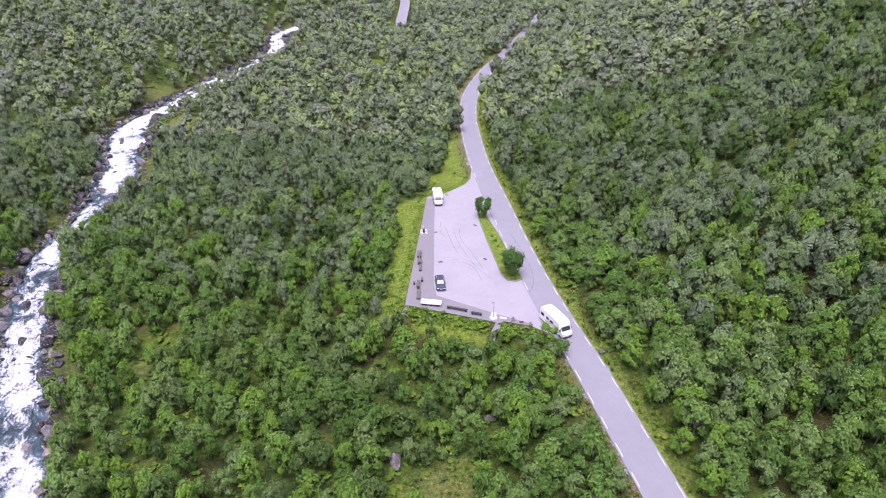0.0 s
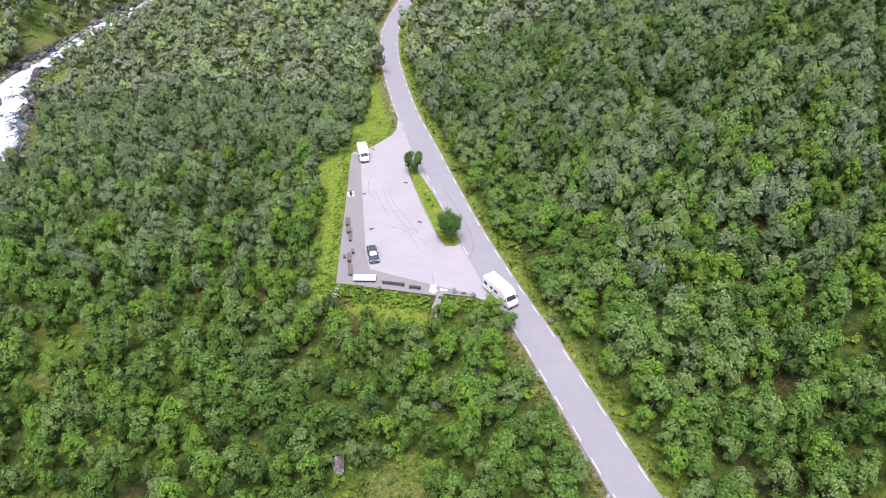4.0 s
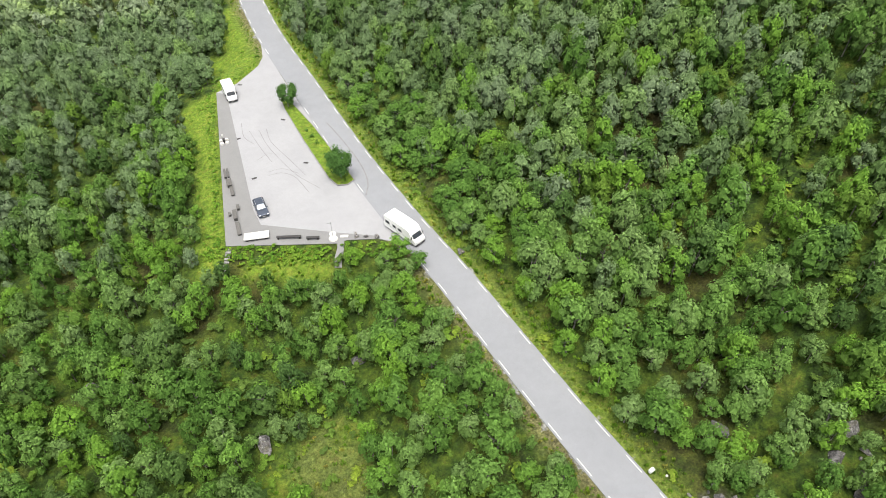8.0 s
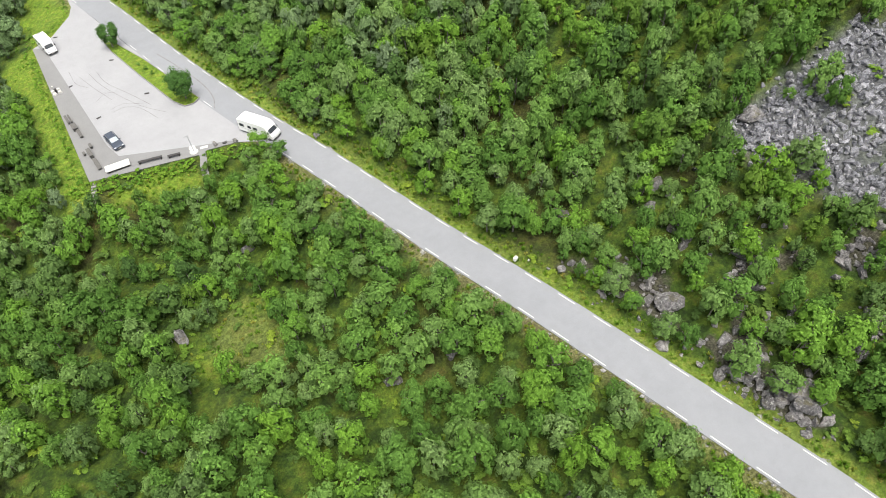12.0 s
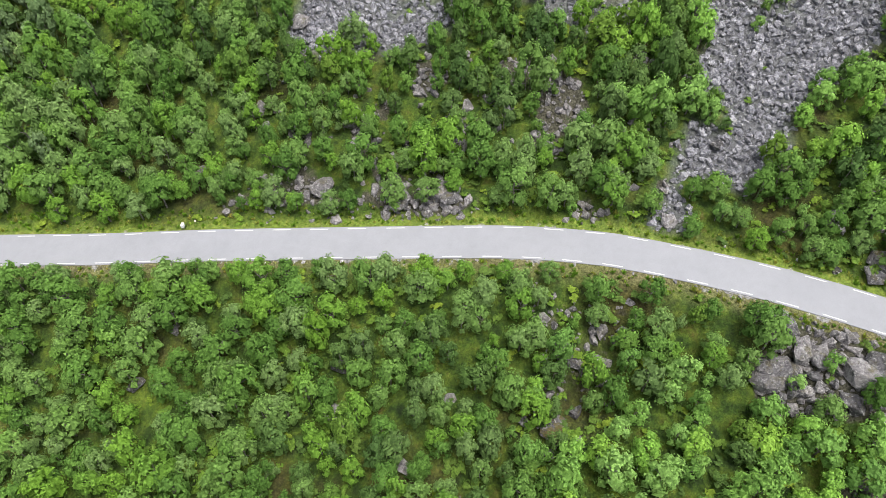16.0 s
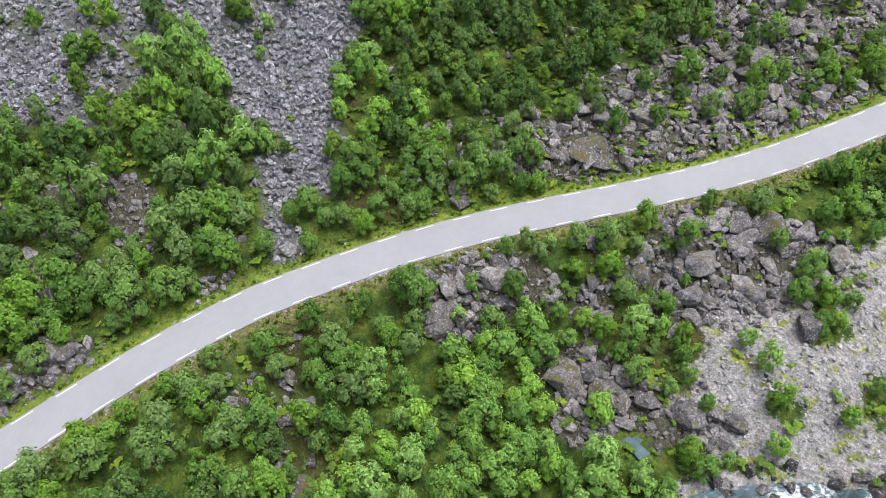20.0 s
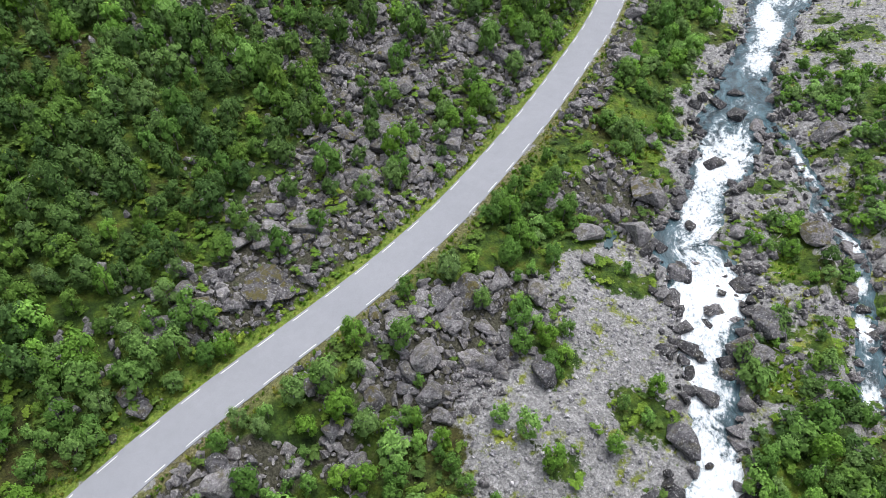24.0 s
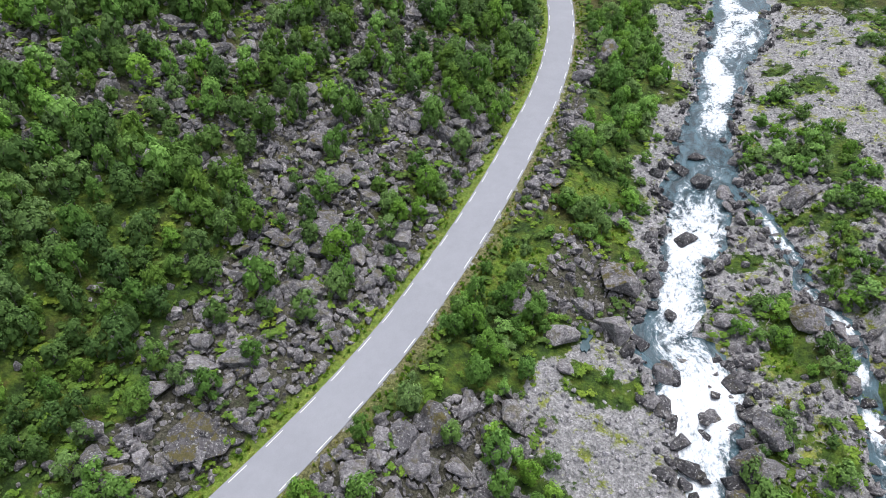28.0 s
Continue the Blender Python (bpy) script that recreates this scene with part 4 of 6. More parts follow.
for x, y, r in [(44.9, -207.6, 1.7), (44.9, -203.8, 1.5), (60.7, -196.0, 1.7), (56.8, -199.7, 1.9), (88.8, -213.0, 2.5), (82.3, -213.4, 1.7), (91.4, -209.3, 1.7), (87.1, -224.4, 2.1), (101.5, -211.6, 2.1), (91.8, -195.0, 2.1), (95.5, -194.6, 1.9),
                (68.3, -227.4, 1.8), (54.1, -219.0, 1.7), (57.2, -215.5, 1.7), (79.4, -200.7, 2.5), (49.1, -195.1, 1.6), (60.9, -144.6, 1.9), (55.4, -149.8, 1.6), (57.9, -157.9, 2.6), (57.6, -92.7, 2.0), (54.5, -86.7, 1.7), (65.7, -92.1, 1.4), (53.8, -53.8, 1.3),
                (64.9, -59.4, 1.7), (63.1, -65.1, 1.5), (81.2, -60.9, 2.0), (56.4, -91.0, 1.5)]:
    boulder(x, y, r, group="boulders on the slope above the road")
for x, y, r in [(26.0, -276.2, 4.2), (15.3, -230.5, 2.2), (16.9, -203.3, 2.6), (10.9, -207.4, 3.0), (14.9, -198.6, 1.5), (11.5, -216.6, 3.8), (23.2, -205.1, 2.1), (15.3, -209.7, 2.0), (-0.5, -244.3, 2.2), (-14.0, -251.8, 2.3), (-11.1, -243.8, 2.7),
                (-13.4, -217.3, 2.9), (-10.2, -198.9, 3.0), (-9.8, -193.6, 2.5), (-3.8, -214.6, 2.0), (-4.2, -200.1, 1.3), (-2.7, -204.2, 1.1), (2.6, -203.6, 2.0), (29.2, -265.2, 2.7), (28.4, -229.8, 1.7), (27.8, -250.7, 2.0), (28.3, -234, 1.5), (-12.7, -245.4, 2.6), (-29.1, -235.3, 2.3), (-24.1, -234.6, 2.2), (-27.4, -227.1, 2.2), (-29.3, -222.7, 2.2), (-26.9, -220.6, 2.0), (-29.5, -215.6, 2.6), (-18.4, -219.3, 1.7), (-8.2, -194.0, 2.6), (-5.0, -178.0, 2.6), (1.0, -207.2, 1.2), (-7.6, -190.0, 1.4),
                (36.5, -114.9, 1.2), (38.1, -112.2, 1.1), (40.5, -117.2, 1.3), (22.9, -87.0, 1.4), (23.8, -81.2, 0.9)]:
    boulder(x, y, r, group="boulders by the stream")
for x, y, r in [(38.2, -112.9, 1.2), (36.4, -114.9, 1.4), (29.9, -115.6, 1.2), (23.6, -120.3, 1.3), (19.6, -114.3, 1.4), (18.3, -116.4, 1.5), (23.6, -113.0, 1.3), (27.0, -109.5, 1.0), (22.9, -86.8, 1.6), (29.4, -84.7, 1.4), (55.9, -92.9, 1.9), (53.8, -85.7, 1.9), (53.5, -149.5, 1.8), (59.7, -144.8, 1.4), (73.1, -94.9, 1.5), (66.0, -74.7, 1.8), (64.8, -92.5, 1.6), (57.9, -123.8, 1.5), (21.0, -58.6, 1.3), (0.8, -34.4, 1.7), (15.2, -25.4, 1.3), (41.9, -35.6, 1.0), (7.3, -28.2, 0.9), (28.5, -61.0, 1.0), (28.0, -100, 1.1), (18, -97, 1.3), (20.1, -114.3, 1.4), (-22.1, -16.9, 1.2), (34.9, -13.2, 0.8)]:
    boulder(x, y, r, label="grey boulder half hidden between birch trees", group="boulders in the birch wood")
# smaller boulders that fill the fields
x, y = jittered(8, 96, -272, -56, 1.9, rng)
w = rocky_at(x, y)
keep = (rng.uniform(size=len(x)) < w ** 1.5 * 0.8) & free_of_road(x, y, 5.0, 5.0) & (off_poly(LOT, x, y) > 2)
order = np.argsort(-w[keep] + 0.5 * rng.uniform(size=keep.sum()))[:290]
for px, py in zip(x[keep][order], y[keep][order]):
    boulder(px, py, min(0.8 + 1.6 * rng.uniform() ** 2, (abs(px - road_x(py)) - 3.9) * 0.8), "rock", "weathered grey rock with pale lichen spots", "rocks of the boulder fields")

# wet stones in and along the rapids
RIVER_ROCKS = [(2.7, -205.2, 0.9), (1.3, -203.6, 1.3), (3.6, -204.2, 0.8), (-3.8, -202.9, 0.8), (-3.1, -198.9, 1.1), (-3.2, -191.0, 0.9), (-7.8, -201.2, 1.4), (3.4, -213.9, 1.2), (3.2, -246.2, 2.0)]
WET_BLOCKS = [boulder_mesh(760 + k) for k in range(4)]
for me in WET_BLOCKS:
    me.materials[0] = MAT_WET
line = RIVER_LINE[(RIVER_LINE[:, 1] < -160) & (RIVER_LINE[:, 1] > -310)]
k = 0
while k < len(line):
    px, py, half, _ = line[k]
    q = px + (1 if rng.uniform() < 0.55 else -1) * half * (rng.uniform(0.88, 1.3) if rng.uniform() < 0.85 else rng.uniform(0.2, 0.8))
    ob = boulder(q, py, 0.45 + 1.7 * rng.uniform() ** 2.2, "river_rock", "dark wet rock at the edge of the rapids", "rocks in the stream")
    ob.location.z = float(water_z(py)) + 0.15
    ob.data = WET_BLOCKS[rng.integers(len(WET_BLOCKS))]
    k += int(rng.choice([1, 1, 2, 3, 5]))

for x, y, r in RIVER_ROCKS:
    ob = boulder(x, y, r, "river_rock", "dark wet rock in the middle of the white rapids", "rocks in the stream")
    ob.location.z = float(water_z(y)) + 0.25
    ob.data = WET_BLOCKS[rng.integers(len(WET_BLOCKS))]


# small still pools between the boulders
def pool_water(x, y, rx, ry, turn):
    bm = bmesh.new()
    n = 18
    z = terrain_at(x, y) + 0.3
    ring = [bm.verts.new((x + math.cos(a) * rx * k * math.cos(turn) - math.sin(a) * ry * k * math.sin(turn), y + math.cos(a) * rx * k * math.sin(turn) + math.sin(a) * ry * k * math.cos(turn), z))
            for a, k in ((i / n * 6.2832, 0.85 + 0.75 * noise.noise(Vector((math.cos(i / n * 6.2832) * 1.6, math.sin(i / n * 6.2832) * 1.6, x)))) for i in range(n))]
    f = bm.faces.new(ring)
    g = bmesh.ops.extrude_face_region(bm, geom=[f])
    bmesh.ops.translate(bm, verts=[v for v in g["geom"] if isinstance(v, bmesh.types.BMVert)], vec=(0, 0, -0.5))
    bmesh.ops.recalc_face_normals(bm, faces=bm.faces[:])
    ob = part("pool_water", bm, MAT_POOL, None)
    tagged(ob, "small still teal pool between grey boulders", "pool", kind="structure")


MAT_POOL, _t, _b = material("pool_water", 0.06)
_t.links.new(ramp(_t, noise_tex(_t, 0.8, 4, 0.6, position(_t)), [(0.3, (0.03, 0.055, 0.06)), (0.7, (0.07, 0.11, 0.12))]), _b.inputs["Base Color"])
for px, py, rx, ry in POOLS:
    pool_water(px, py, rx, ry, 0.2)


# ---- trees ----
# a small eight-sided heart for the lesser clumps
PIP = (np.array([(1, 0, 0), (0, 1, 0), (-1, 0, 0), (0, -1, 0), (0, 0, 1), (0, 0, -1)], float), np.array([(0, 1, 4), (1, 2, 4), (2, 3, 4), (3, 0, 4), (1, 0, 5), (2, 1, 5), (3, 2, 5), (0, 3, 5)]))


def crown(seed, leaves, leaf, core, lobes=6):
    """An uneven domed crown of about unit radius, built up of leafy clumps; every clump has a small heart and loose leaf sprays. Returns vertices and triangles."""
    r = np.random.default_rng(seed)
    centre, size = [np.array([r.uniform(-.12, .12), r.uniform(-.12, .12), r.uniform(0.45, 0.7)])], [r.uniform(0.34, 0.44)]
    turn, lean = r.uniform(0, 6.28), r.uniform(-0.16, 0.16, 2)
    for k in range(lobes - 1):
        a, up = turn + k * 2.4 + r.uniform(-.5, .5), 0.68 - 1.2 * ((k + 0.5) / max(1, lobes - 1)) ** 0.9 + r.uniform(-.16, .16)
        out = 0.70 * math.sqrt(max(0.12, 1 - up * up)) * r.uniform(0.66, 1.0)
        centre.append(np.array([math.cos(a) * out + lean[0] * up, math.sin(a) * out + lean[1] * up, up * 0.95]))
        size.append(r.uniform(0.24, 0.38) if lobes > 8 else r.uniform(0.34, 0.5))
    V, F, n = [], [], 0
    share = np.array(size) ** 2
    share = np.maximum(4, (leaves * share / share.sum()).astype(int))
    cv, cf = core
    for c, s, m in zip(centre, size, share):
        hv = cv * (s * 0.84 * r.uniform(0.75, 1.15, len(cv)))[:, None] @ rot_z(r.uniform(0, 6.28)).T + c
        V.append(hv)
        F.append(cf + n)
        n += len(hv)
        q = r.normal(size=(m, 3))
        q[:, 2] = np.where(q[:, 2] < -0.35, -q[:, 2], q[:, 2])
        q /= np.linalg.norm(q, axis=1)[:, None]
        far = np.where(r.uniform(size=(m, 1)) < 0.08, r.uniform(1.12, 1.4, (m, 1)), r.uniform(0.80, 1.12, (m, 1)))
        p = c + q * s * far
        nrm = q * 0.9 + (p - np.array([0, 0, -0.1])) * 1.8 + r.normal(size=(m, 3)) * 0.36 + np.array([0, 0, 0.1])
        nrm /= np.linalg.norm(nrm, axis=1)[:, None]
        u = np.cross(nrm, r.normal(size=(m, 3)))
        u /= np.linalg.norm(u, axis=1)[:, None]
        w = np.cross(nrm, u)
        h = leaf * r.uniform(0.55, 1.35, (m, 1))
        V.append(np.stack([p - u * h - w * h * 0.5, p + u * h - w * h * 0.5 - nrm * h * 0.2, p + w * h * 1.1 - nrm * h * 0.35], 1).reshape(-1, 3))
        F.append(n + np.arange(m * 3).reshape(-1, 3))
        n += m * 3
    return np.vstack(V), np.vstack(F)


def trunk(seed, height, r0, limbs=4, sides=6):
    """A tapered, slightly bent stem with limbs, from the foot up."""
    r = np.random.default_rng(seed)
    V, F, n = [], [], 0

    def limb(p, q, ra, rb, seg):
        nonlocal n
        p, q = np.array(p, float), np.array(q, float)
        ax = (q - p) / np.linalg.norm(q - p)
        u = np.cross(ax, [0.3, 0.9, 0.1])
        u /= np.linalg.norm(u)
        w = np.cross(ax, u)
        ang = np.arange(sides) / sides * 2 * math.pi
        for k in range(seg + 1):
            c = p + (q - p) * k / seg + (u * r.uniform(-1, 1) + w * r.uniform(-1, 1)) * 0.05 * (0 < k < seg)
            rad = ra + (rb - ra) * k / seg
            V.append(c + rad * (np.cos(ang)[:, None] * u + np.sin(ang)[:, None] * w))
        for k in range(seg):
            for j in range(sides):
                a, b = n + k * sides + j, n + k * sides + (j + 1) % sides
                F.append((a, b, b + sides))
                F.append((a, b + sides, a + sides))
        n += (seg + 1) * sides
    limb((0, 0, -0.3), (r.uniform(-.2, .2), r.uniform(-.2, .2), height * 0.8), r0, r0 * 0.3, 3)
    for k in range(limbs):
        a, h = r.uniform(0, 6.28), height * r.uniform(0.3, 0.6)
        limb((0, 0, h), (math.cos(a) * height * .25, math.sin(a) * height * .25, h + height * 0.22), r0 * 0.5, r0 * 0.15, 2)
    return np.vstack(V), np.array(F)


def tree_template(seed, leaves, leaf, core, limbs, sides, lobes=6):
    """A tree of 1 m crown radius units: height 3, crown in the upper two thirds."""
    cv, cf = crown(seed, leaves, leaf, core, lobes)
    cv = cv * np.array([1, 1, 1.15]) + np.array([0, 0, 1.0])
    tv, tf = trunk(seed + 5, 1.9, 0.06, limbs, sides)
    return (np.vstack([cv, tv]), np.vstack([cf, tf + len(cv)]), np.concatenate([np.zeros(len(cf), int), np.ones(len(tf), int)]))


NEAR_TREES = [tree_template(200 + k, 480, 0.071, PIP, 2, 3, 14 + k % 4) for k in range(24)] + [tree_template(240 + k, 210, 0.105, PIP, 0, 3, 7 + k % 2) for k in range(16)]
DEEP_TREES = [(v, f, np.where(m == 0, 4, m)) for v, f, m in NEAR_TREES]
# near templates in the leaf colour that carries some painted haze
HAZED_TREES = [(v, f, np.where(m == 0, 3, m)) for v, f, m in NEAR_TREES]
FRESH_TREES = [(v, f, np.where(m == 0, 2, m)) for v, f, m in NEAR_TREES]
FAR_TREES = [tree_template(300 + k, 104, 0.118, PIP, 0, 3, 6) for k in range(10)]
BANK_TREES = [(v, f, np.where(m == 0, 2, m)) for v, f, m in FAR_TREES]


def tree_room(x, y, gap):
    """How willingly trees grow at a place, 0 to 1."""
    d = x - road_x(y)
    gap = np.where(y > 195, -2.2, gap)
    v = np.where((d > 4.7 + gap) | (d < -4.5 - gap), 1.0, 0.0)
    v = v * (off_poly(LOT, x, y) > 3.0)
    v = v * (1 - np.minimum(1, patches(x, y, CLEAR) * 1.9))
    v = v * (1 - 0.97 * scree_at(x, y)) * (1 - np.where((y < -160) & (d > 0), 0.74, 0.88) * rocky_at(x, y)) * (1 - 0.96 * bars_at(x, y)) * (1 - lawn_at(x, y))
    v = v * away_from_water(x, y, np.where(y > -60, np.where(x > np.interp(y, RIVER_LINE[::-1, 1], RIVER_LINE[::-1, 0]), np.where(y > 60, 7.0, 2.6), 1.8), 1.2)) * ((np.abs(x + 23) > 6.5) | (y < 262))
    low = thickets_at(x, y)
    v = np.where((y < -188) & (d < -4.4), np.maximum(low, 0.10) * v, v) * np.where((y < -165) & (x < -1), np.maximum(low, 0.06), 1.0)
    v = v * np.where((d < 0) & (y > -70) & (y < 60), 0.88, 1.0)
    for px, py, rx, ry in POOLS:
        v = v * (np.hypot(x - px, y - py) > rx + 2.2)
    holes = fbm(x, y, 16, 81)
    return np.clip(v, 0, 1) * np.clip(1.5 - 1.5 * sstep(0.60, 0.86, holes), np.where(y < -80, 0.9, 0.62), 1)


def seen(x, y):
    """The part of the valley that lies before the camera on its way."""
    lo = np.interp(y, [-335, -270, -190, -170, -150, -130, -110, -90, -70, -50, -40, 0, 50, 100, 200, 260, 450], [-45, -45, -38, -28, -8, 2, 12, 4, -8, -40, -68, -90, -120, -150, -210, -240, -160])
    hi = np.interp(y, [-335, -300, -260, -230, -200, -130, -60, -20, 40, 90, 130, 240, 300, 400, 450], [18, 58, 88, 108, 118, 118, 108, 108, 118, 138, 122, 112, 72, -4, -40])
    return (x > lo) & (x < hi)


tree_rng = np.random.default_rng(11)


def spread(x0, x1, y0, y1, cell, r):
    """Places on a shaken lattice that keep some distance."""
    gx, gy = np.meshgrid(np.arange(x0, x1, cell), np.arange(y0, y1, cell))
    gx = gx + cell * 0.5 * (np.arange(gx.shape[0]) % 2)[:, None]
    return (gx + r.uniform(-0.36, 0.36, gx.shape) * cell).ravel(), (gy + r.uniform(-0.36, 0.36, gy.shape) * cell).ravel()


# grown trees, and young ones between them
BIG_GAP = 3.45
x, y = spread(-130, 132, -320, 92, BIG_GAP, tree_rng)
x2, y2 = spread(-128, 132, -318, 92, 3.7, tree_rng)
young = np.concatenate([np.zeros(len(x), bool), np.ones(len(x2), bool)])
x, y = np.concatenate([x, x2]), np.concatenate([y, y2])
keep = (tree_rng.uniform(size=len(x)) < tree_room(x, y, np.where(young | (x > road_x(y)) & (y > -172) & (y < -108), 0.15, 0.9)) * np.where(young, 0.40, 0.98)) & seen(x, y)
x, y, young = x[keep], y[keep], young[keep]
z = terrain(x, y)
_d = x - road_x(y)
_by_road = np.where((np.abs(_d) < 22) & (y > -235) & (y < 40) & ~young)[0]
_single = set(_by_road[np.argsort(np.abs(_d[_by_road]))][:290].tolist())
forest, singles = [], [(np.array([px, py, terrain_at(px, py)]), ps, px) for px, py, ps in ((25.6, -11.2, 2.1), (27.5, -14.5, 1.8), (22.8, -15.0, 1.6), (6.0, -12.5, 1.7), (1.5, -13.5, 2.0), (10.5, -12.5, 1.6), (-4.2, 9.5, 1.25))]
for k in range(len(x)):
    if young[k]:
        s = 0.95 + 0.85 * tree_rng.uniform() ** 1.3
    else:
        s = 1.75 + 1.3 * tree_rng.uniform() ** 1.4 + 1.2 * (fbm(x[k], y[k], 30, 85) - 0.5)
    if y[k] < -150:
        s *= (1.0 if y[k] < -195 else 0.94) if _d[k] > 0 else 0.72
    s = min(s, max(0.8, (abs(_d[k]) - 3.0) * (0.85 if _d[k] > 0 else 0.56)))
    if -20 < y[k] < 3 and off_poly(LOT, x[k], y[k]) < 10 and _d[k] < 0:
        s = min(s, 1.7)
    place = np.array([x[k], y[k], z[k]])
    if k in _single:
        singles.append((place, s, tree_rng.uniform(0, 6.28)))
        continue
    rot = rot_z(tree_rng.uniform(0, 6.28)) @ np.diag([s * tree_rng.uniform(0.80, 1.04), s * tree_rng.uniform(0.80, 1.04), s * tree_rng.uniform(1.0, 1.4) * (0.92 if y[k] < -130 else 1.05)])
    edge = 60 * (tree_rng.uniform() - 0.5)
    kinds = DEEP_TREES if _d[k] > 6 and tree_rng.uniform() < ((0.9 if y[k] > -182 else 0.62 if _d[k] < 42 else 0.42) if y[k] < -166 else (0.85 if y[k] < -150 else 0.6 if _d[k] < 20 else 0.25) if y[k] < -136 else 0.5 if y[k] < -92 else 0.3) or _d[k] < 0 and -128 < y[k] - 0.3 * edge < -84 and tree_rng.uniform() < 0.35 or x[k] < 8 and -60 < y[k] < 60 and tree_rng.uniform() < 0.15 else FRESH_TREES if y[k] < -116 + 0.5 * edge and (y[k] > -150 or tree_rng.uniform() < 0.35) else HAZED_TREES if y[k] > (-5 if _d[k] > 0 else 25) + edge else NEAR_TREES
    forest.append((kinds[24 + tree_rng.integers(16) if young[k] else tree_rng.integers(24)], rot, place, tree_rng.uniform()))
# thickets of low birch and willow by the stream
x, y = jittered(-46, 36, -325, -160, 2.1, tree_rng)
keep = (tree_rng.uniform(size=len(x)) < thickets_at(x, y) * 0.9 * (fbm(x, y, 7, 87) < 0.66)) & (x - road_x(y) < -5.4) & seen(x, y) & away_from_water(x, y, 0.8)
x, y = x[keep], y[keep]
for px, py, pz in zip(x, y, terrain(x, y)):
    s = (0.75 + 0.85 * tree_rng.uniform() ** 1.3) * (1.4 if py > -192 and px < -8 else 1.0)
    rot = rot_z(tree_rng.uniform(0, 6.28)) @ np.diag([s * tree_rng.uniform(0.95, 1.35), s * tree_rng.uniform(0.95, 1.35), s])
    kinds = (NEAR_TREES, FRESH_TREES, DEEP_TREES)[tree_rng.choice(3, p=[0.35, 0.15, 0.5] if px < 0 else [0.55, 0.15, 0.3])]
    forest.append((kinds[24 + tree_rng.integers(16)], rot, np.array([px, py, pz - 0.3 * s]), tree_rng.uniform()))
tagged(new("birch_forest", scatter_mesh("birch_forest", forest, [MAT_LEAF, MAT_BARK, MAT_FRESH, MAT_MID_HAZED, MAT_DEEP])), "dense low mountain birch wood on the valley floor and slope", "forest", kind="stuff")

# far wood: most crowns take the leaf colour with haze painted in
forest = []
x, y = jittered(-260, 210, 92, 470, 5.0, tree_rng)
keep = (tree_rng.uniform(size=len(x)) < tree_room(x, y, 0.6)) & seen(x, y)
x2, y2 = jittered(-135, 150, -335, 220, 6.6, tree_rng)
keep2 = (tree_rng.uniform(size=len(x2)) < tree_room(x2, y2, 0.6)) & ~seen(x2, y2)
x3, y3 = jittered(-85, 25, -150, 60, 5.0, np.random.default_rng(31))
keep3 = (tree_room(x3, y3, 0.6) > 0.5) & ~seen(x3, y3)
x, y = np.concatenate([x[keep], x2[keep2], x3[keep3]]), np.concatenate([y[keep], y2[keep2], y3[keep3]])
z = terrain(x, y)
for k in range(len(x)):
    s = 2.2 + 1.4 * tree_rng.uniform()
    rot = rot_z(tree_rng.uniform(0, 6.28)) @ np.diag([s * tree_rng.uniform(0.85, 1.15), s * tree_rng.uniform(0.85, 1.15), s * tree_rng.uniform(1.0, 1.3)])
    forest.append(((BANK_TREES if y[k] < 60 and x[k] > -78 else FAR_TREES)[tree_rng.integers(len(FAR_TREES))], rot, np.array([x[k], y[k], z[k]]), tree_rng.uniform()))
tagged(new("far_birch_forest", scatter_mesh("far_birch_forest", forest, [MAT_FAR_HAZED, MAT_BARK, MAT_LEAF])), "far birch wood filling the valley, distance haze put into its grey-green", "forest", kind="stuff")

# trees along the road, each a thing of its own
KINDS = []
for k in range(10):
    cv, cf = crown(400 + k, 640, 0.066, PIP, 15)
    tv, tf = trunk(420 + k, 1.9, 0.06, 5, 6)
    KINDS.append((raw_mesh("crown", cv * np.array([1, 1, 1.15]) + np.array([0, 0, 1.0]), cf, [MAT_LEAF]), raw_mesh("trunk", tv, tf, [MAT_BARK], smooth=True)))
def by_lot(q):
    """Low trees close to the parking place."""
    return off_poly(LOT, q[0], q[1]) < 11


for place, s, turn in singles:
    c, t = KINDS[tree_rng.integers(len(KINDS))]
    tree = thing("birch_tree", "low mountain birch with a rounded grey-green crown", "tree", Matrix.Translation(place) @ Matrix.Rotation(turn, 4, 'Z') @ Matrix.Diagonal((s, s, s * (1.0 if by_lot(place) else 1.2), 1)), "birches along the road")
    for nm, me in (("trunk", t), ("crown", c)):
        new(nm, me).parent = tree

# low shrubs
bush_rng = np.random.default_rng(13)


def bush_template(seed):
    v, f = crown(seed, 34, 0.17, PIP, 3)
    return v * np.array([1, 1, 0.7]) + np.array([0, 0, 0.35]), f, np.zeros(len(f), int)


BUSHES = [bush_template(500 + k) for k in range(6)]
x, y = jittered(-125, 120, -330, 262, 2.3, bush_rng)
x2, y2 = jittered(30, 120, -300, -160, 2.0, bush_rng)
x, y = np.concatenate([x, x2]), np.concatenate([y, y2])
dd = np.abs(x - road_x(y))
room = np.where(dd > 4.9, 1.0, 0.0) * (off_poly(LOT, x, y) > 2.5) * (1 - 0.9 * scree_at(x, y)) * (1 - 0.9 * bars_at(x, y)) * (1 - lawn_at(x, y)) * (1 - 0.6 * patches(x, y, CLEAR)) * (1 - np.where(y < -160, 0.62, 0.75) * rocky_at(x, y)) * away_from_water(x, y, 1.0)
room = room * np.where(y < -70, 1.0, 0.72) * (0.25 + 0.75 * sstep(0.3, 0.6, fbm(x, y, 12, 91)))
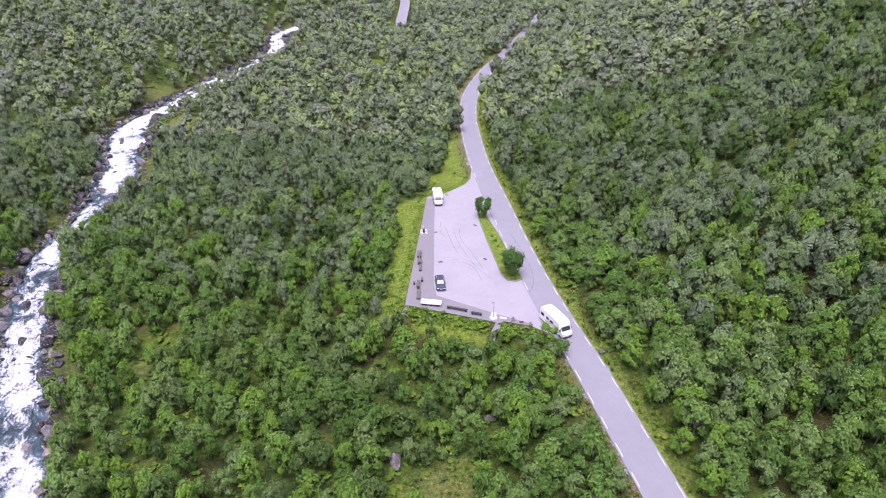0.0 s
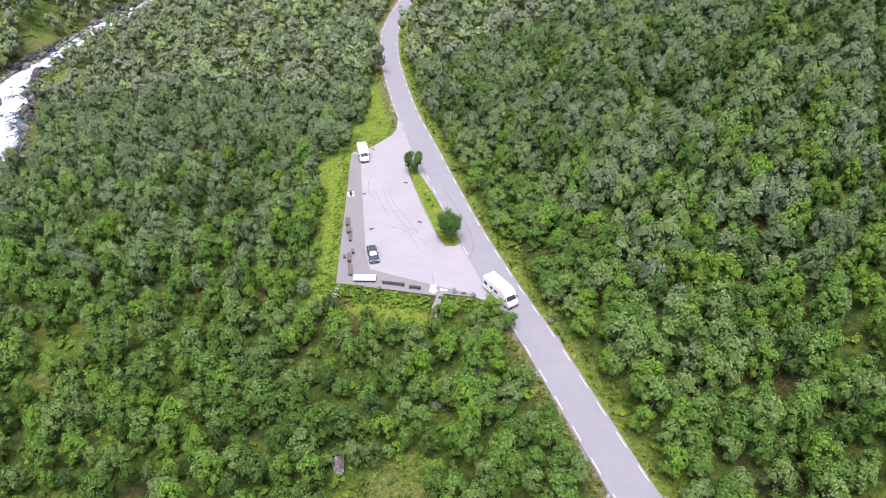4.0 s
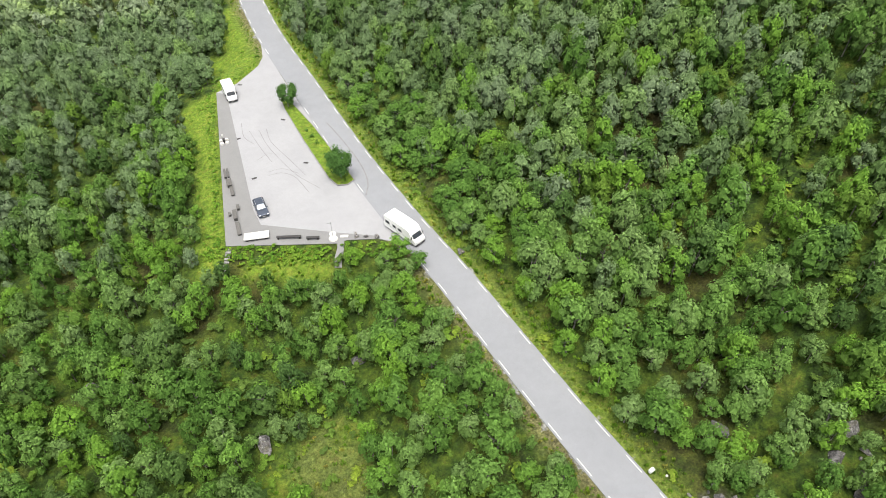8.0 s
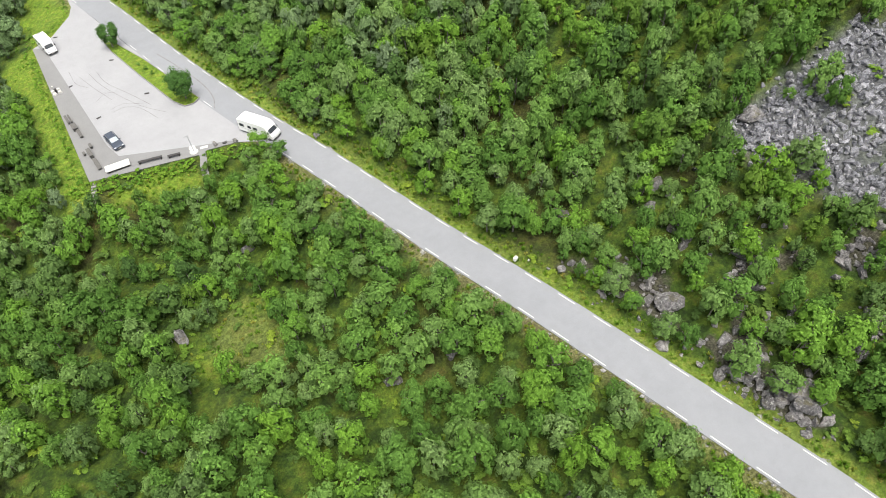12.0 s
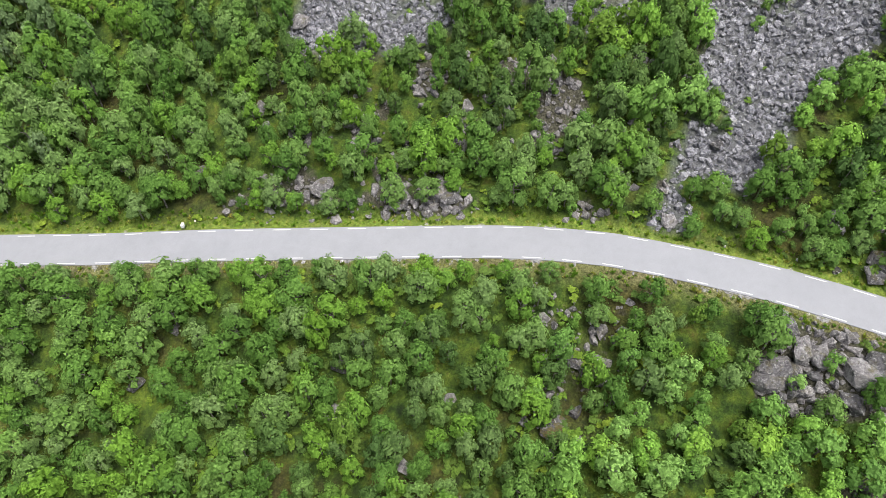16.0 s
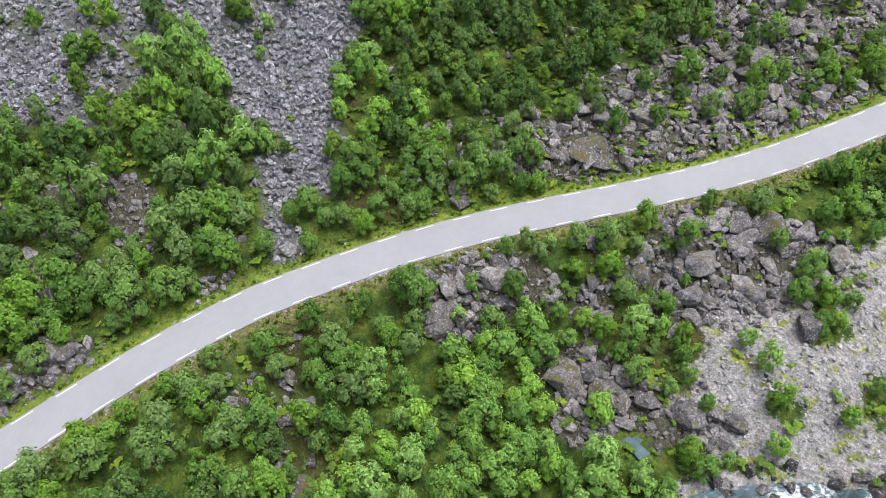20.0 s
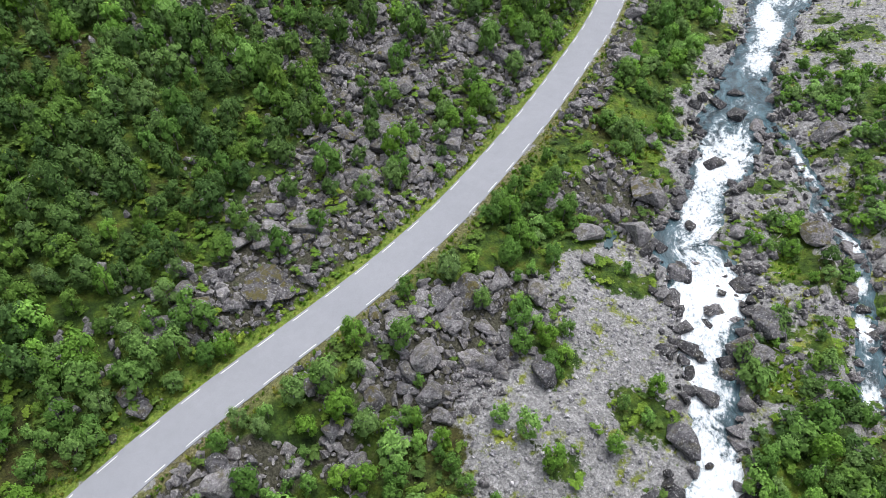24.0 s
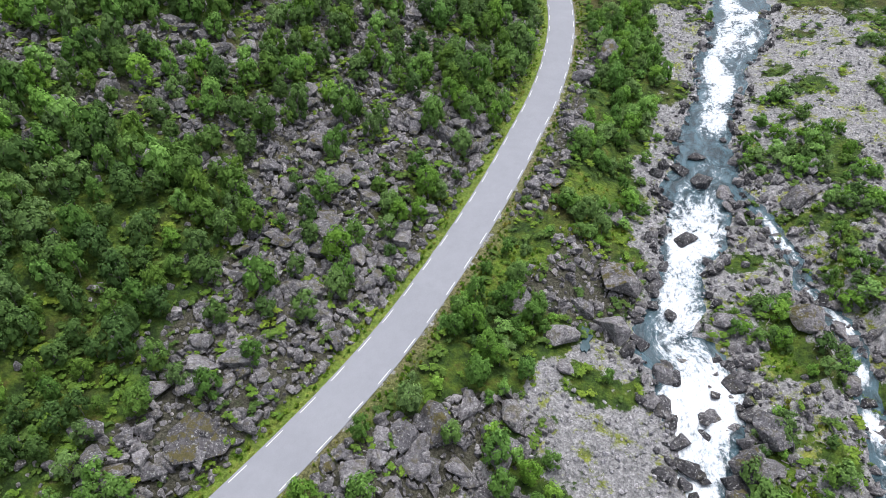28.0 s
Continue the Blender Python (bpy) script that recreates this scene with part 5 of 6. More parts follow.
room = np.maximum(room, np.where((dd > 5.2) & away_from_water(x, y, 0.8), 0.75 * np.maximum(fields(x, y, MOSS, 1.5, 49), thickets_at(x, y)), 0.0))
keep = (bush_rng.uniform(size=len(x)) < room) & seen(x, y)
_rs, _rh = river_side(x, y, RIVER_LINE)
keep &= (y < 100) | (_rs < _rh + 14)
keep &= (bush_rng.uniform(size=len(x)) > 0.72 * tree_room(x, y, 0.4)) | (y < 10)
x, y = x[keep], y[keep]
z = terrain(x, y)
items = []
for k in range(len(x)):
    s = 0.5 + 0.8 * bush_rng.uniform() ** 1.4
    items.append((BUSHES[bush_rng.integers(6)], rot_z(bush_rng.uniform(0, 6.28)) @ np.diag([s * 1.5, s * 1.25, s * 0.85]), np.array([x[k], y[k], z[k]]), bush_rng.uniform()))
tagged(new("undergrowth", scatter_mesh("undergrowth", items, [MAT_UNDER])), "bright green low shrubs and ferns between the trees", "shrubs", kind="stuff")


# tufts and herbs on the road verges
def tuft_template(seed):
    r = np.random.default_rng(seed)
    n = 16
    a, out = r.uniform(0, 6.28, n), r.uniform(0.1, 0.9, n)
    foot = np.stack([np.cos(a) * out * 0.5, np.sin(a) * out * 0.5, np.zeros(n)], 1)
    tip = np.stack([np.cos(a) * out * 1.1, np.sin(a) * out * 1.1, r.uniform(0.5, 1.0, n)], 1)
    side = np.stack([-np.sin(a), np.cos(a), np.zeros(n)], 1) * 0.28
    return np.stack([foot - side, foot + side, tip], 1).reshape(-1, 3), np.arange(n * 3).reshape(-1, 3), np.zeros(n, int)


TUFTS = [tuft_template(600 + k) for k in range(6)]
x, y = jittered(0, 62, -305, 130, 0.75, bush_rng)
dd = x - road_x(y)
keep = (((dd > 3.7) & (dd < 7.0)) | ((dd < -3.6) & (dd > -5.4))) & (off_poly(LOT, x, y) > 0.8) & (bush_rng.uniform(size=len(x)) < 0.85 * (1 - fields(x, y, BOULDER_FIELDS) * (np.abs(dd) > 5.3)))
x2, y2 = jittered(-14, 28, -50, 110, 0.85, bush_rng)
keep2 = (patches(x2, y2, CLEAR) > 0.25) & (off_poly(LOT, x2, y2) > 0.5) & (bush_rng.uniform(size=len(x2)) < 0.35)
x3, y3 = jittered(-48, 34, -325, -182, 0.8, bush_rng)
keep3 = (bush_rng.uniform(size=len(x3)) < 0.8 * fields(x3, y3, MOSS, 1.5, 49)) & away_from_water(x3, y3, 0.6) & (np.abs(x3 - road_x(y3)) > 3.7)
x, y = np.concatenate([x[keep], x2[keep2], x3[keep3]]), np.concatenate([y[keep], y2[keep2], y3[keep3]])
items = []
for px, py, pz in zip(x, y, terrain(x, y)):
    s = (0.25 + 0.4 * bush_rng.uniform() ** 1.5) * (0.6 if off_poly(LAWN, px, py) < 1 else 1)
    items.append((TUFTS[bush_rng.integers(6)], rot_z(bush_rng.uniform(0, 6.28)) * s, np.array([px, py, pz - 0.03]), bush_rng.uniform()))
tagged(new("verge_grass", scatter_mesh("verge_grass", items, [MAT_GRASS])), "yellow-green grass tufts and herbs along the road verges", "grass", kind="stuff")


# ---- the parking place and what stands on it ----
MAT_WHITE = plain("white_coachwork", (0.78, 0.78, 0.77), 0.35, 0, 0.04)
MAT_GLASS = plain("dark_window_glass", (0.03, 0.035, 0.04), 0.08, 0, 0.1)
MAT_TYRE = plain("tyre_rubber", (0.025, 0.025, 0.025), 0.85)
MAT_RIM = plain("wheel_metal", (0.45, 0.45, 0.46), 0.35, 0.8)
MAT_TRIM = plain("black_trim", (0.035, 0.035, 0.037), 0.6)
MAT_CAR = plain("slate_blue_paint", (0.075, 0.088, 0.115), 0.22, 0.35, 0.05)
MAT_LAMP = plain("headlamp_glass", (0.6, 0.62, 0.64), 0.1, 0.2)
MAT_RED = plain("tail_lamp_red", (0.35, 0.02, 0.02), 0.2)
MAT_WOOD = plain("grey_weathered_wood", (0.13, 0.125, 0.118), 0.85, 0, 0.25, 9)
MAT_DARKWOOD = plain("dark_stained_wood", (0.055, 0.052, 0.052), 0.8, 0, 0.25, 9)
MAT_CONCRETE = plain("white_concrete", (0.52, 0.51, 0.49), 0.85, 0, 0.12, 2)
MAT_WOOD_PALE = plain("bleached_wood", (0.30, 0.28, 0.25), 0.85, 0, 0.25, 9)
MAT_STEP = plain("step_stone", (0.26, 0.255, 0.25), 0.9, 0, 0.2, 4)
MAT_KERB = plain("kerb_stone", (0.24, 0.235, 0.23), 0.9, 0, 0.2, 4)
MAT_STEEL = plain("galvanised_steel", (0.36, 0.37, 0.38), 0.45, 0.7)
MAT_MARK = plain("tyre_mark", (0.222, 0.221, 0.224), 0.9, 0, 0.25, 1.5)
MAT_DRAIN = plain("cast_iron", (0.05, 0.048, 0.046), 0.7, 0.5)
MAT_SKYLIGHT = plain("grey_skylight", (0.42, 0.43, 0.44), 0.25, 0, 0.1)

# windscreen glass: the sky's reflection is put into the pale base colour
MAT_SKY_PAINTED_GLASS = plain("glass_with_painted_sky", (0.17, 0.20, 0.23), 0.1, 0.3, 0.1)


def ground_pose(x, y, turn, lift=0.10):
    """Standing on the sloping paving, its length along the turn."""
    a = math.atan(0.075)
    return Matrix.Translation((x, y, float(base_z(y)) + lift)) @ Matrix.Rotation(-a, 4, 'X') @ Matrix.Rotation(turn, 4, 'Z')


def profile(points, width, bevel=0.05, seg=2):
    """A side outline in x and z, drawn out across y, with rounded edges."""
    bm = bmesh.new()
    a = [bm.verts.new((x, -width / 2, z)) for x, z in points]
    b = [bm.verts.new((x, width / 2, z)) for x, z in points]
    bm.faces.new(a)
    bm.faces.new(b[::-1])
    for k in range(len(points)):
        j = (k + 1) % len(points)
        bm.faces.new((a[j], a[k], b[k], b[j]))
    bmesh.ops.recalc_face_normals(bm, faces=bm.faces[:])
    if bevel:
        bmesh.ops.bevel(bm, geom=bm.edges[:], offset=bevel, segments=seg, affect='EDGES', profile=0.6)
    return bm


def wheel(x, y, r, width, parent):
    m = Matrix.Rotation(math.pi / 2, 4, 'X')
    w = part("wheel", tube(0, 0, -0.04, r * 0.3, width + 0.02, 12, m=m), MAT_TRIM, parent)
    w.location = (x, y, r)
    bm = tube(0, 0, -width / 2, r, width, 20, m=m)
    bmesh.ops.bevel(bm, geom=[e for e in bm.edges if len(e.link_faces) == 2 and any(len(f.verts) > 4 for f in e.link_faces)], offset=0.03, segments=2, affect='EDGES')
    part("tyre", bm, MAT_TYRE, w)
    part("rim", tube(0, 0, -width / 2 - 0.015, r * 0.62, width + 0.03, 16, m=m), MAT_RIM, w)


def quad_panel(corners, thick=0.02):
    """A thin plate over four corners, pushed out along its normal."""
    bm = bmesh.new()
    p = [Vector(c) for c in corners]
    n = (p[1] - p[0]).cross(p[3] - p[0]).normalized() * thick
    a = [bm.verts.new(q) for q in p]
    b = [bm.verts.new(q + n) for q in p]
    bm.faces.new(b)
    bm.faces.new(a[::-1])
    for k in range(4):
        j = (k + 1) % 4
        bm.faces.new((a[k], a[j], b[j], b[k]))
    bmesh.ops.recalc_face_normals(bm, faces=bm.faces[:])
    return bm


def camper(m, label, length, width, height, group, rack=True):
    """A motor home; x is its nose."""
    ob = thing("motor_home", label, "motor home", m, group)
    L, H, w = length / 2, height, width
    body = part("body", profile([(-L, 0.42), (-L, 1.2), (-L + 0.06, H - 0.12), (-L + 0.35, H), (L - 2.1, H + 0.02), (L - 1.35, H - 0.16), (L - 0.98, H - 0.75), (L - 0.98, 0.42)], w, 0.07, 3), MAT_WHITE, ob)
    part("cab", profile([(L - 1.2, 0.40), (L - 1.2, 2.1), (L - 1.0, 2.06), (L - 0.42, 1.38), (L - 0.06, 1.12), (L, 0.85), (L, 0.36)], w - 0.22, 0.06, 2), MAT_WHITE, ob)
    part("windscreen", quad_panel([(L - 0.99, -w / 2 + .25, 2.0), (L - 0.46, -w / 2 + .22, 1.42), (L - 0.46, w / 2 - .22, 1.42), (L - 0.99, w / 2 - .25, 2.0)], 0.05), MAT_GLASS, ob, "dark windscreen")
    part("skirt", box(-0.35, 0, 0.28, length - 1.9, w - 0.1, 0.2, 0.02), MAT_TRIM, ob)
    part("front_bumper", box(L - 0.02, 0, 0.26, 0.16, w - 0.25, 0.3, 0.04), MAT_TRIM, ob)
    for s in (-1, 1):
        y = s * (w / 2)
        for x0, x1, z0, z1 in ((-L + 0.45, -L + 1.35, 1.45, 1.95), (-L + 2.2, -L + 2.85, 1.5, 1.95), (-L + 3.4, -L + 4.2, 1.5, 1.95)):
            if x1 < L - 2.0:
                win = part("window", box((x0 + x1) / 2, y, z0 - 0.04, x1 - x0 + 0.08, 0.05, z1 - z0 + 0.08, 0.015), MAT_TRIM, ob)
                part("pane", box((x0 + x1) / 2, y + s * 0.012, z0, x1 - x0, 0.05, z1 - z0, 0.012), MAT_GLASS, win)
        yc = s * (w / 2 - 0.11)
        door = part("cab_door", box(L - 1.02, yc, 0.5, 0.86, 0.05, 1.05, 0.02), MAT_WHITE, ob)
        part("door_window", quad_panel([(L - 1.4, yc + s * .02, 1.5), (L - 0.62, yc + s * .02, 1.5), (L - 0.92, yc + s * .02, 1.95), (L - 1.4, yc + s * .02, 1.95)][::s], 0.03), MAT_GLASS, door)
        part("mirror", box(L - 0.72, s * (w / 2 + 0.08), 1.45, 0.1, 0.24, 0.34, 0.03), MAT_TRIM, ob)
        part("headlamp", box(L - 0.10, s * (w / 2 - 0.38), 0.78, 0.2, 0.34, 0.22, 0.04), MAT_LAMP, ob)
        part("tail_lamp", box(-L - 0.005, s * (w / 2 - 0.16), 0.75, 0.05, 0.14, 0.5, 0.02), MAT_RED, ob)
        for x in (-L + 1.75, L - 1.02):
            wheel(x, s * (w / 2 - 0.16), 0.34, 0.24, ob)
    part("side_stripe", box(-0.6, -w / 2 - 0.003, 1.12, length - 2.6, 0.012, 0.06), MAT_SKYLIGHT, ob)
    part("entrance_door", box(L - 2.35, w / 2 + 0.005, 0.55, 0.62, 0.03, 1.75, 0.01), MAT_WHITE, ob)
    part("awning", box(-0.4, w / 2 + 0.02, H - 0.22, 3.4, 0.14, 0.14, 0.03), MAT_WHITE, ob)
    for x, sx, sy in ((-L + 0.85, 0.75, 0.75), (-L + 2.6, 0.42, 0.42), (-L + 3.9, 0.75, 0.52)):
        if x < L - 1.9:
            sky = part("skylight", box(x, 0.1, H - 0.005, sx, sy, 0.07, 0.02), MAT_WHITE, ob)
            part("skylight_pane", box(x, 0.1, H + 0.062, sx - 0.14, sy - 0.14, 0.03, 0.01), MAT_SKYLIGHT, sky)
    part("number_plate", box(L + 0.062, 0, 0.42, 0.02, 0.5, 0.11), MAT_CONCRETE, ob)
    part("rear_window", box(-L - 0.0, 0, 1.55, 0.05, 1.0, 0.42, 0.015), MAT_GLASS, ob)
    if rack:
        bm = box(-L - 0.3, 0, 0.72, 0.5, 1.5, 0.04)
        for y in (-0.55, 0.55):
            box(-L - 0.06, y, 0.72, 0.04, 0.04, 1.3, bm=bm)
            box(-L - 0.3, y, 1.6, 0.5, 0.03, 0.03, bm=bm)
        r = part("bicycle_rack", bm, MAT_STEEL, ob)
        for k, x in enumerate((-L - 0.2, -L - 0.42)):
            bm = bmesh.new()
            for y in (-0.5, 0.52):
                for a in range(18):
                    u, v = a / 18 * 6.283, (a + 1) / 18 * 6.283
                    p, q = Vector((x, y + 0.33 * math.cos(u), 1.1 + 0.33 * math.sin(u))), Vector((x, y + 0.33 * math.cos(v), 1.1 + 0.33 * math.sin(v)))
                    bmesh.ops.create_cone(bm, cap_ends=True, segments=5, radius1=0.022, radius2=0.022, depth=(q - p).length, matrix=Matrix.Translation((p + q) / 2) @ (q - p).to_track_quat('Z', 'Y').to_matrix().to_4x4())
            for p, q in (((x, -.5, 1.1), (x, -.1, 1.1)), ((x, -.1, 1.1), (x, -.22, 1.6)), ((x, -.2, 1.5), (x, .36, 1.52)), ((x, -.1, 1.1), (x, .36, 1.5)), ((x, .52, 1.1), (x, .36, 1.62)), ((x - .22, .36, 1.66), (x + .22, .36, 1.66))):
                p, q = Vector(p), Vector(q)
                bmesh.ops.create_cone(bm, cap_ends=True, segments=6, radius1=0.022, radius2=0.022, depth=(q - p).length, matrix=Matrix.Translation((p + q) / 2) @ (q - p).to_track_quat('Z', 'Y').to_matrix().to_4x4())
            part("bicycle", bm, MAT_TRIM, r)
    return ob


def car(m):
    ob = thing("car", "parked dark slate-blue estate car with roof rails", "car", m)
    part("body", profile([(-2.28, 0.32), (-2.32, 0.62), (-2.24, 0.96), (-1.2, 1.0), (0.75, 0.98), (1.5, 0.90), (2.15, 0.74), (2.3, 0.55), (2.26, 0.28)], 1.80, 0.07, 3), MAT_CAR, ob)
    part("glasshouse", profile([(-2.1, 0.93), (-1.72, 1.40), (-1.2, 1.46), (0.05, 1.44), (0.95, 0.95)], 1.52, 0.06, 2), MAT_GLASS, ob, "dark tinted windows")
    part("roof", profile([(-1.78, 1.41), (-1.2, 1.475), (0.0, 1.462), (0.12, 1.42), (-0.1, 1.40), (-1.7, 1.38)], 1.46, 0.02), MAT_CAR, ob)
    part("windscreen", quad_panel([(0.92, -0.66, 1.0), (0.92, 0.66, 1.0), (0.16, 0.58, 1.41), (0.16, -0.58, 1.41)], 0.03), MAT_SKY_PAINTED_GLASS, ob, "windscreen with the sky's reflection put into its colour")
    part("bonnet", profile([(0.95, 0.955), (1.5, 0.905), (2.05, 0.79), (2.0, 0.76), (0.95, 0.93)], 1.45, 0.01), MAT_CAR, ob)
    part("grille", box(2.27, 0, 0.45, 0.08, 0.95, 0.2, 0.02), MAT_TRIM, ob)
    part("number_plate", box(2.325, 0, 0.42, 0.02, 0.5, 0.1), MAT_CONCRETE, ob)
    for s in (-1, 1):
        part("headlamp", box(2.12, s * 0.68, 0.62, 0.26, 0.36, 0.13, 0.04), MAT_LAMP, ob)
        part("tail_lamp", box(-2.27, s * 0.72, 0.68, 0.1, 0.26, 0.24, 0.03), MAT_RED, ob)
        part("mirror", box(0.72, s * 0.98, 0.96, 0.14, 0.2, 0.14, 0.03), MAT_CAR, ob)
        part("roof_rail", box(-0.85, s * 0.66, 1.47, 1.7, 0.04, 0.05, 0.015), MAT_RIM, ob)
        part("pillar", box(-0.62, s * 0.755, 0.95, 0.09, 0.03, 0.47), MAT_TRIM, ob)
        for x in (-1.38, 1.42):
            wheel(x, s * 0.80, 0.33, 0.22, ob)
    return ob


def heading(dx, dy):
    return math.atan2(dy, dx)


camper(ground_pose(27.6, -6.6, heading(0.46, -0.89)), "large white motor home with bicycles, leaving the parking place", 7.3, 2.3, 2.85, "white motor homes")
camper(ground_pose(4.6, 45.6, heading(0.14, -1.0)), "small white motor home parked at the end of the lot", 5.6, 2.1, 2.7, "white motor homes", False)
car(ground_pose(6.25, 7.0, heading(0.12, -1.0)))


def trestle(x, y, turn, sx, sy, h, name, label, mat, cat):
    """A slab seat or table on block legs."""
    ob = thing(name, label, cat, ground_pose(x, y, turn, 0.13), "benches and tables on the pavement")
    part("top", box(0, 0, h - 0.09, sx, sy, 0.09, 0.02), mat, ob)
    for s in (-1, 1):
        part("leg", box(s * (sx / 2 - 0.25), 0, 0, 0.18, sy * 0.8, h - 0.09, 0.02), mat, ob)
    part("beam", box(0, 0, h - 0.24, sx - 0.6, sy * 0.25, 0.15, 0.01), mat, ob)
    return ob


for x, y, sx, sy, h, nm in ((1.75, 18.9, 2.6, 0.32, 0.45, "bench"), (1.25, 18.7, 2.6, 0.42, 0.62, "bench"), (1.75, 15.6, 1.9, 0.95, 0.75, "picnic_table"), (2.0, 13.4, 2.5, 0.6, 0.45, "bench"),
                            (1.05, 7.3, 0.9, 0.45, 0.5, "bench"), (2.55, 8.6, 1.2, 0.5, 0.6, "bench"), (1.9, 6.6, 2.4, 0.7, 0.75, "picnic_table"), (2.1, 3.2, 3.2, 0.7, 0.45, "bench")):
    trestle(x, y, math.pi / 2 + 0.03, sx, sy, h, nm, "heavy grey weathered wooden " + ("picnic table" if nm == "picnic_table" else "bench") + " on the pavement", MAT_WOOD, "table" if nm == "picnic_table" else "bench")
trestle(9.65, -1.55, -0.28, 4.0, 0.5, 0.5, "long_bench", "long dark wooden bench at the pavement edge", MAT_DARKWOOD, "bench")
trestle(13.3, -3.0, -0.28, 2.1, 0.5, 0.5, "long_bench", "short dark wooden bench at the pavement edge", MAT_DARKWOOD, "bench")

board = thing("slab_table", "wide white concrete slab on dark feet at the pavement edge", "platform", ground_pose(4.7, 0.35, -0.13, 0.13))
part("slab", box(0, 0, 0.42, 4.0, 1.7, 0.14, 0.03), MAT_CONCRETE, board)
for x in (-1.5, 0, 1.5):
    part("foot", box(x, 0, 0, 0.3, 1.3, 0.42, 0.02), MAT_DARKWOOD, board)

for k, (x, y, r) in enumerate(((1.75, 31.3, 0.24), (1.45, 29.6, 0.42), (2.45, 29.75, 0.42), (1.55, 28.55, 0.42), (2.5, 28.65, 0.42))):
    bm = tube(0, 0, 0, r, 0.4, 16, r * 0.8)
    bmesh.ops.bevel(bm, geom=bm.edges[:], offset=0.06, segments=2, affect='EDGES')
    ob = part("round_seat", bm, MAT_CONCRETE, None)
    ob.matrix_basis = ground_pose(x, y, 0.2 * k, 0.13)
    tagged(ob, "round white concrete seat on the pavement", "seat", "round seats")

post = thing("table_post", "dark weathered post in the middle of the round seats", "post", ground_pose(1.98, 29.15, 0, 0.13))
part("post", tube(0, 0, 0, 0.16, 0.75, 10), MAT_DARKWOOD, post)
part("cap", tube(0, 0, 0.75, 0.3, 0.06, 14), MAT_DARKWOOD, post)

mast = thing("mast", "thin steel mast with white round concrete feet", "mast", ground_pose(16.4, -3.9, 0, 0.13))
part("foot", tube(0, 0, 0, 0.75, 0.16, 20, 0.68), MAT_CONCRETE, mast)
part("upper_foot", tube(0.1, 1.1, 0, 0.6, 0.14, 20, 0.55), MAT_CONCRETE, mast)
part("pole", tube(0, 0, 0.16, 0.05, 3.4, 8, 0.03), MAT_STEEL, mast)
part("arm", box(-0.28, 0, 3.42, 0.6, 0.05, 0.05), MAT_STEEL, mast)
sign_slab = box(0, 0, 0, 1.3, 0.6, 0.1, 0.02)
ob = part("ground_slab", sign_slab, MAT_CONCRETE, None)
ob.matrix_basis = ground_pose(18.2, -3.95, -0.3, 0.13)
tagged(ob, "small white concrete slab flush with the pavement", "slab")

for x, y, r in ((19.9, -4.4, 0.75), (21.5, -5.1, 0.5), (23.2, -5.8, 0.6)):
    b = boulder(x, y, r, "kerb_boulder", "dark boulder closing the edge of the parking place", "boulders at the lot edge")
    b.location.z = float(base_z(y)) + 0.3

steps = thing("stone_steps", "narrow stone steps down the grassy bank", "steps")
for k in range(9):
    x, y = 0.1 - 0.17 * k, -1.0 - 0.62 * k
    bm = box(0, 0, 0, 0.8, 0.42, 0.32, 0.03)
    ob = part("step", bm, MAT_STEP, steps)
    ob.matrix_basis = Matrix.Translation((x, y, terrain_at(x, y) - 0.12)) @ Matrix.Rotation(-0.35, 4, 'Z')

path_line = smooth_curve([(17.4, -4.9), (17.0, -6.6), (16.3, -8.2), (15.9, -9.8)], 0.5)
v, f = strip(np.column_stack([path_line, path_line[:, 0] * 0]), 0.55, lambda x, y: terrain(x, y), 0.14, 0.4, 4)
tagged(new("footpath", raw_mesh("footpath", v, f, [MAT_STRIP])), "narrow asphalt footpath leaving the lot", "path", kind="structure")

far_line = smooth_curve([(-21, 268), (-22.5, 285), (-23, 305), (-24.5, 345), (-30, 400)], 1.5)
v, f = strip(np.column_stack([far_line, far_line[:, 0] * 0]), 3.0, lambda x, y: terrain(x, y) * 0 + base_z(y) - 4.5, 0.5, 4.0, 3)
tagged(new("far_road", raw_mesh("far_road", v, f, [MAT_ROAD])), "far stretch of pale road between the trees", "road", kind="structure")

# the grass island between lot and road
island = thing("traffic_island", "long grassy island with stone kerb between lot and road", "traffic island", kind="structure")
grass = part("grass", slab(ISLAND, lambda x, y: lot_z(x, y) + 0.26, 0.3), MAT_GROUND, island)
_a = grass.data.attributes.new("meadow", 'FLOAT', 'POINT')
_a.data.foreach_set("value", np.ones(len(grass.data.vertices), np.float32))
for (ax, ay), (bx, by) in zip(ISLAND, ISLAND[1:] + ISLAND[:1]):
    n = max(1, round(math.hypot(bx - ax, by - ay) / 1.6))
    for k in range(n):
        u = (k + 0.5) / n
        ln = math.hypot(bx - ax, by - ay) / n
        ob = part("kerb", box(0, 0, 0, ln - 0.02, 0.14, 0.24, 0.015), MAT_KERB, island)
        x, y, a = ax + (bx - ax) * u, ay + (by - ay) * u, math.atan2(by - ay, bx - ax)
        tilt = math.asin(-0.075 * math.sin(a) / math.hypot(1, 0.075))
        ob.matrix_basis = Matrix.Translation((x, y, lot_z(x, y) + 0.06)) @ Matrix.Rotation(a, 4, 'Z') @ Matrix.Rotation(-tilt, 4, 'Y')

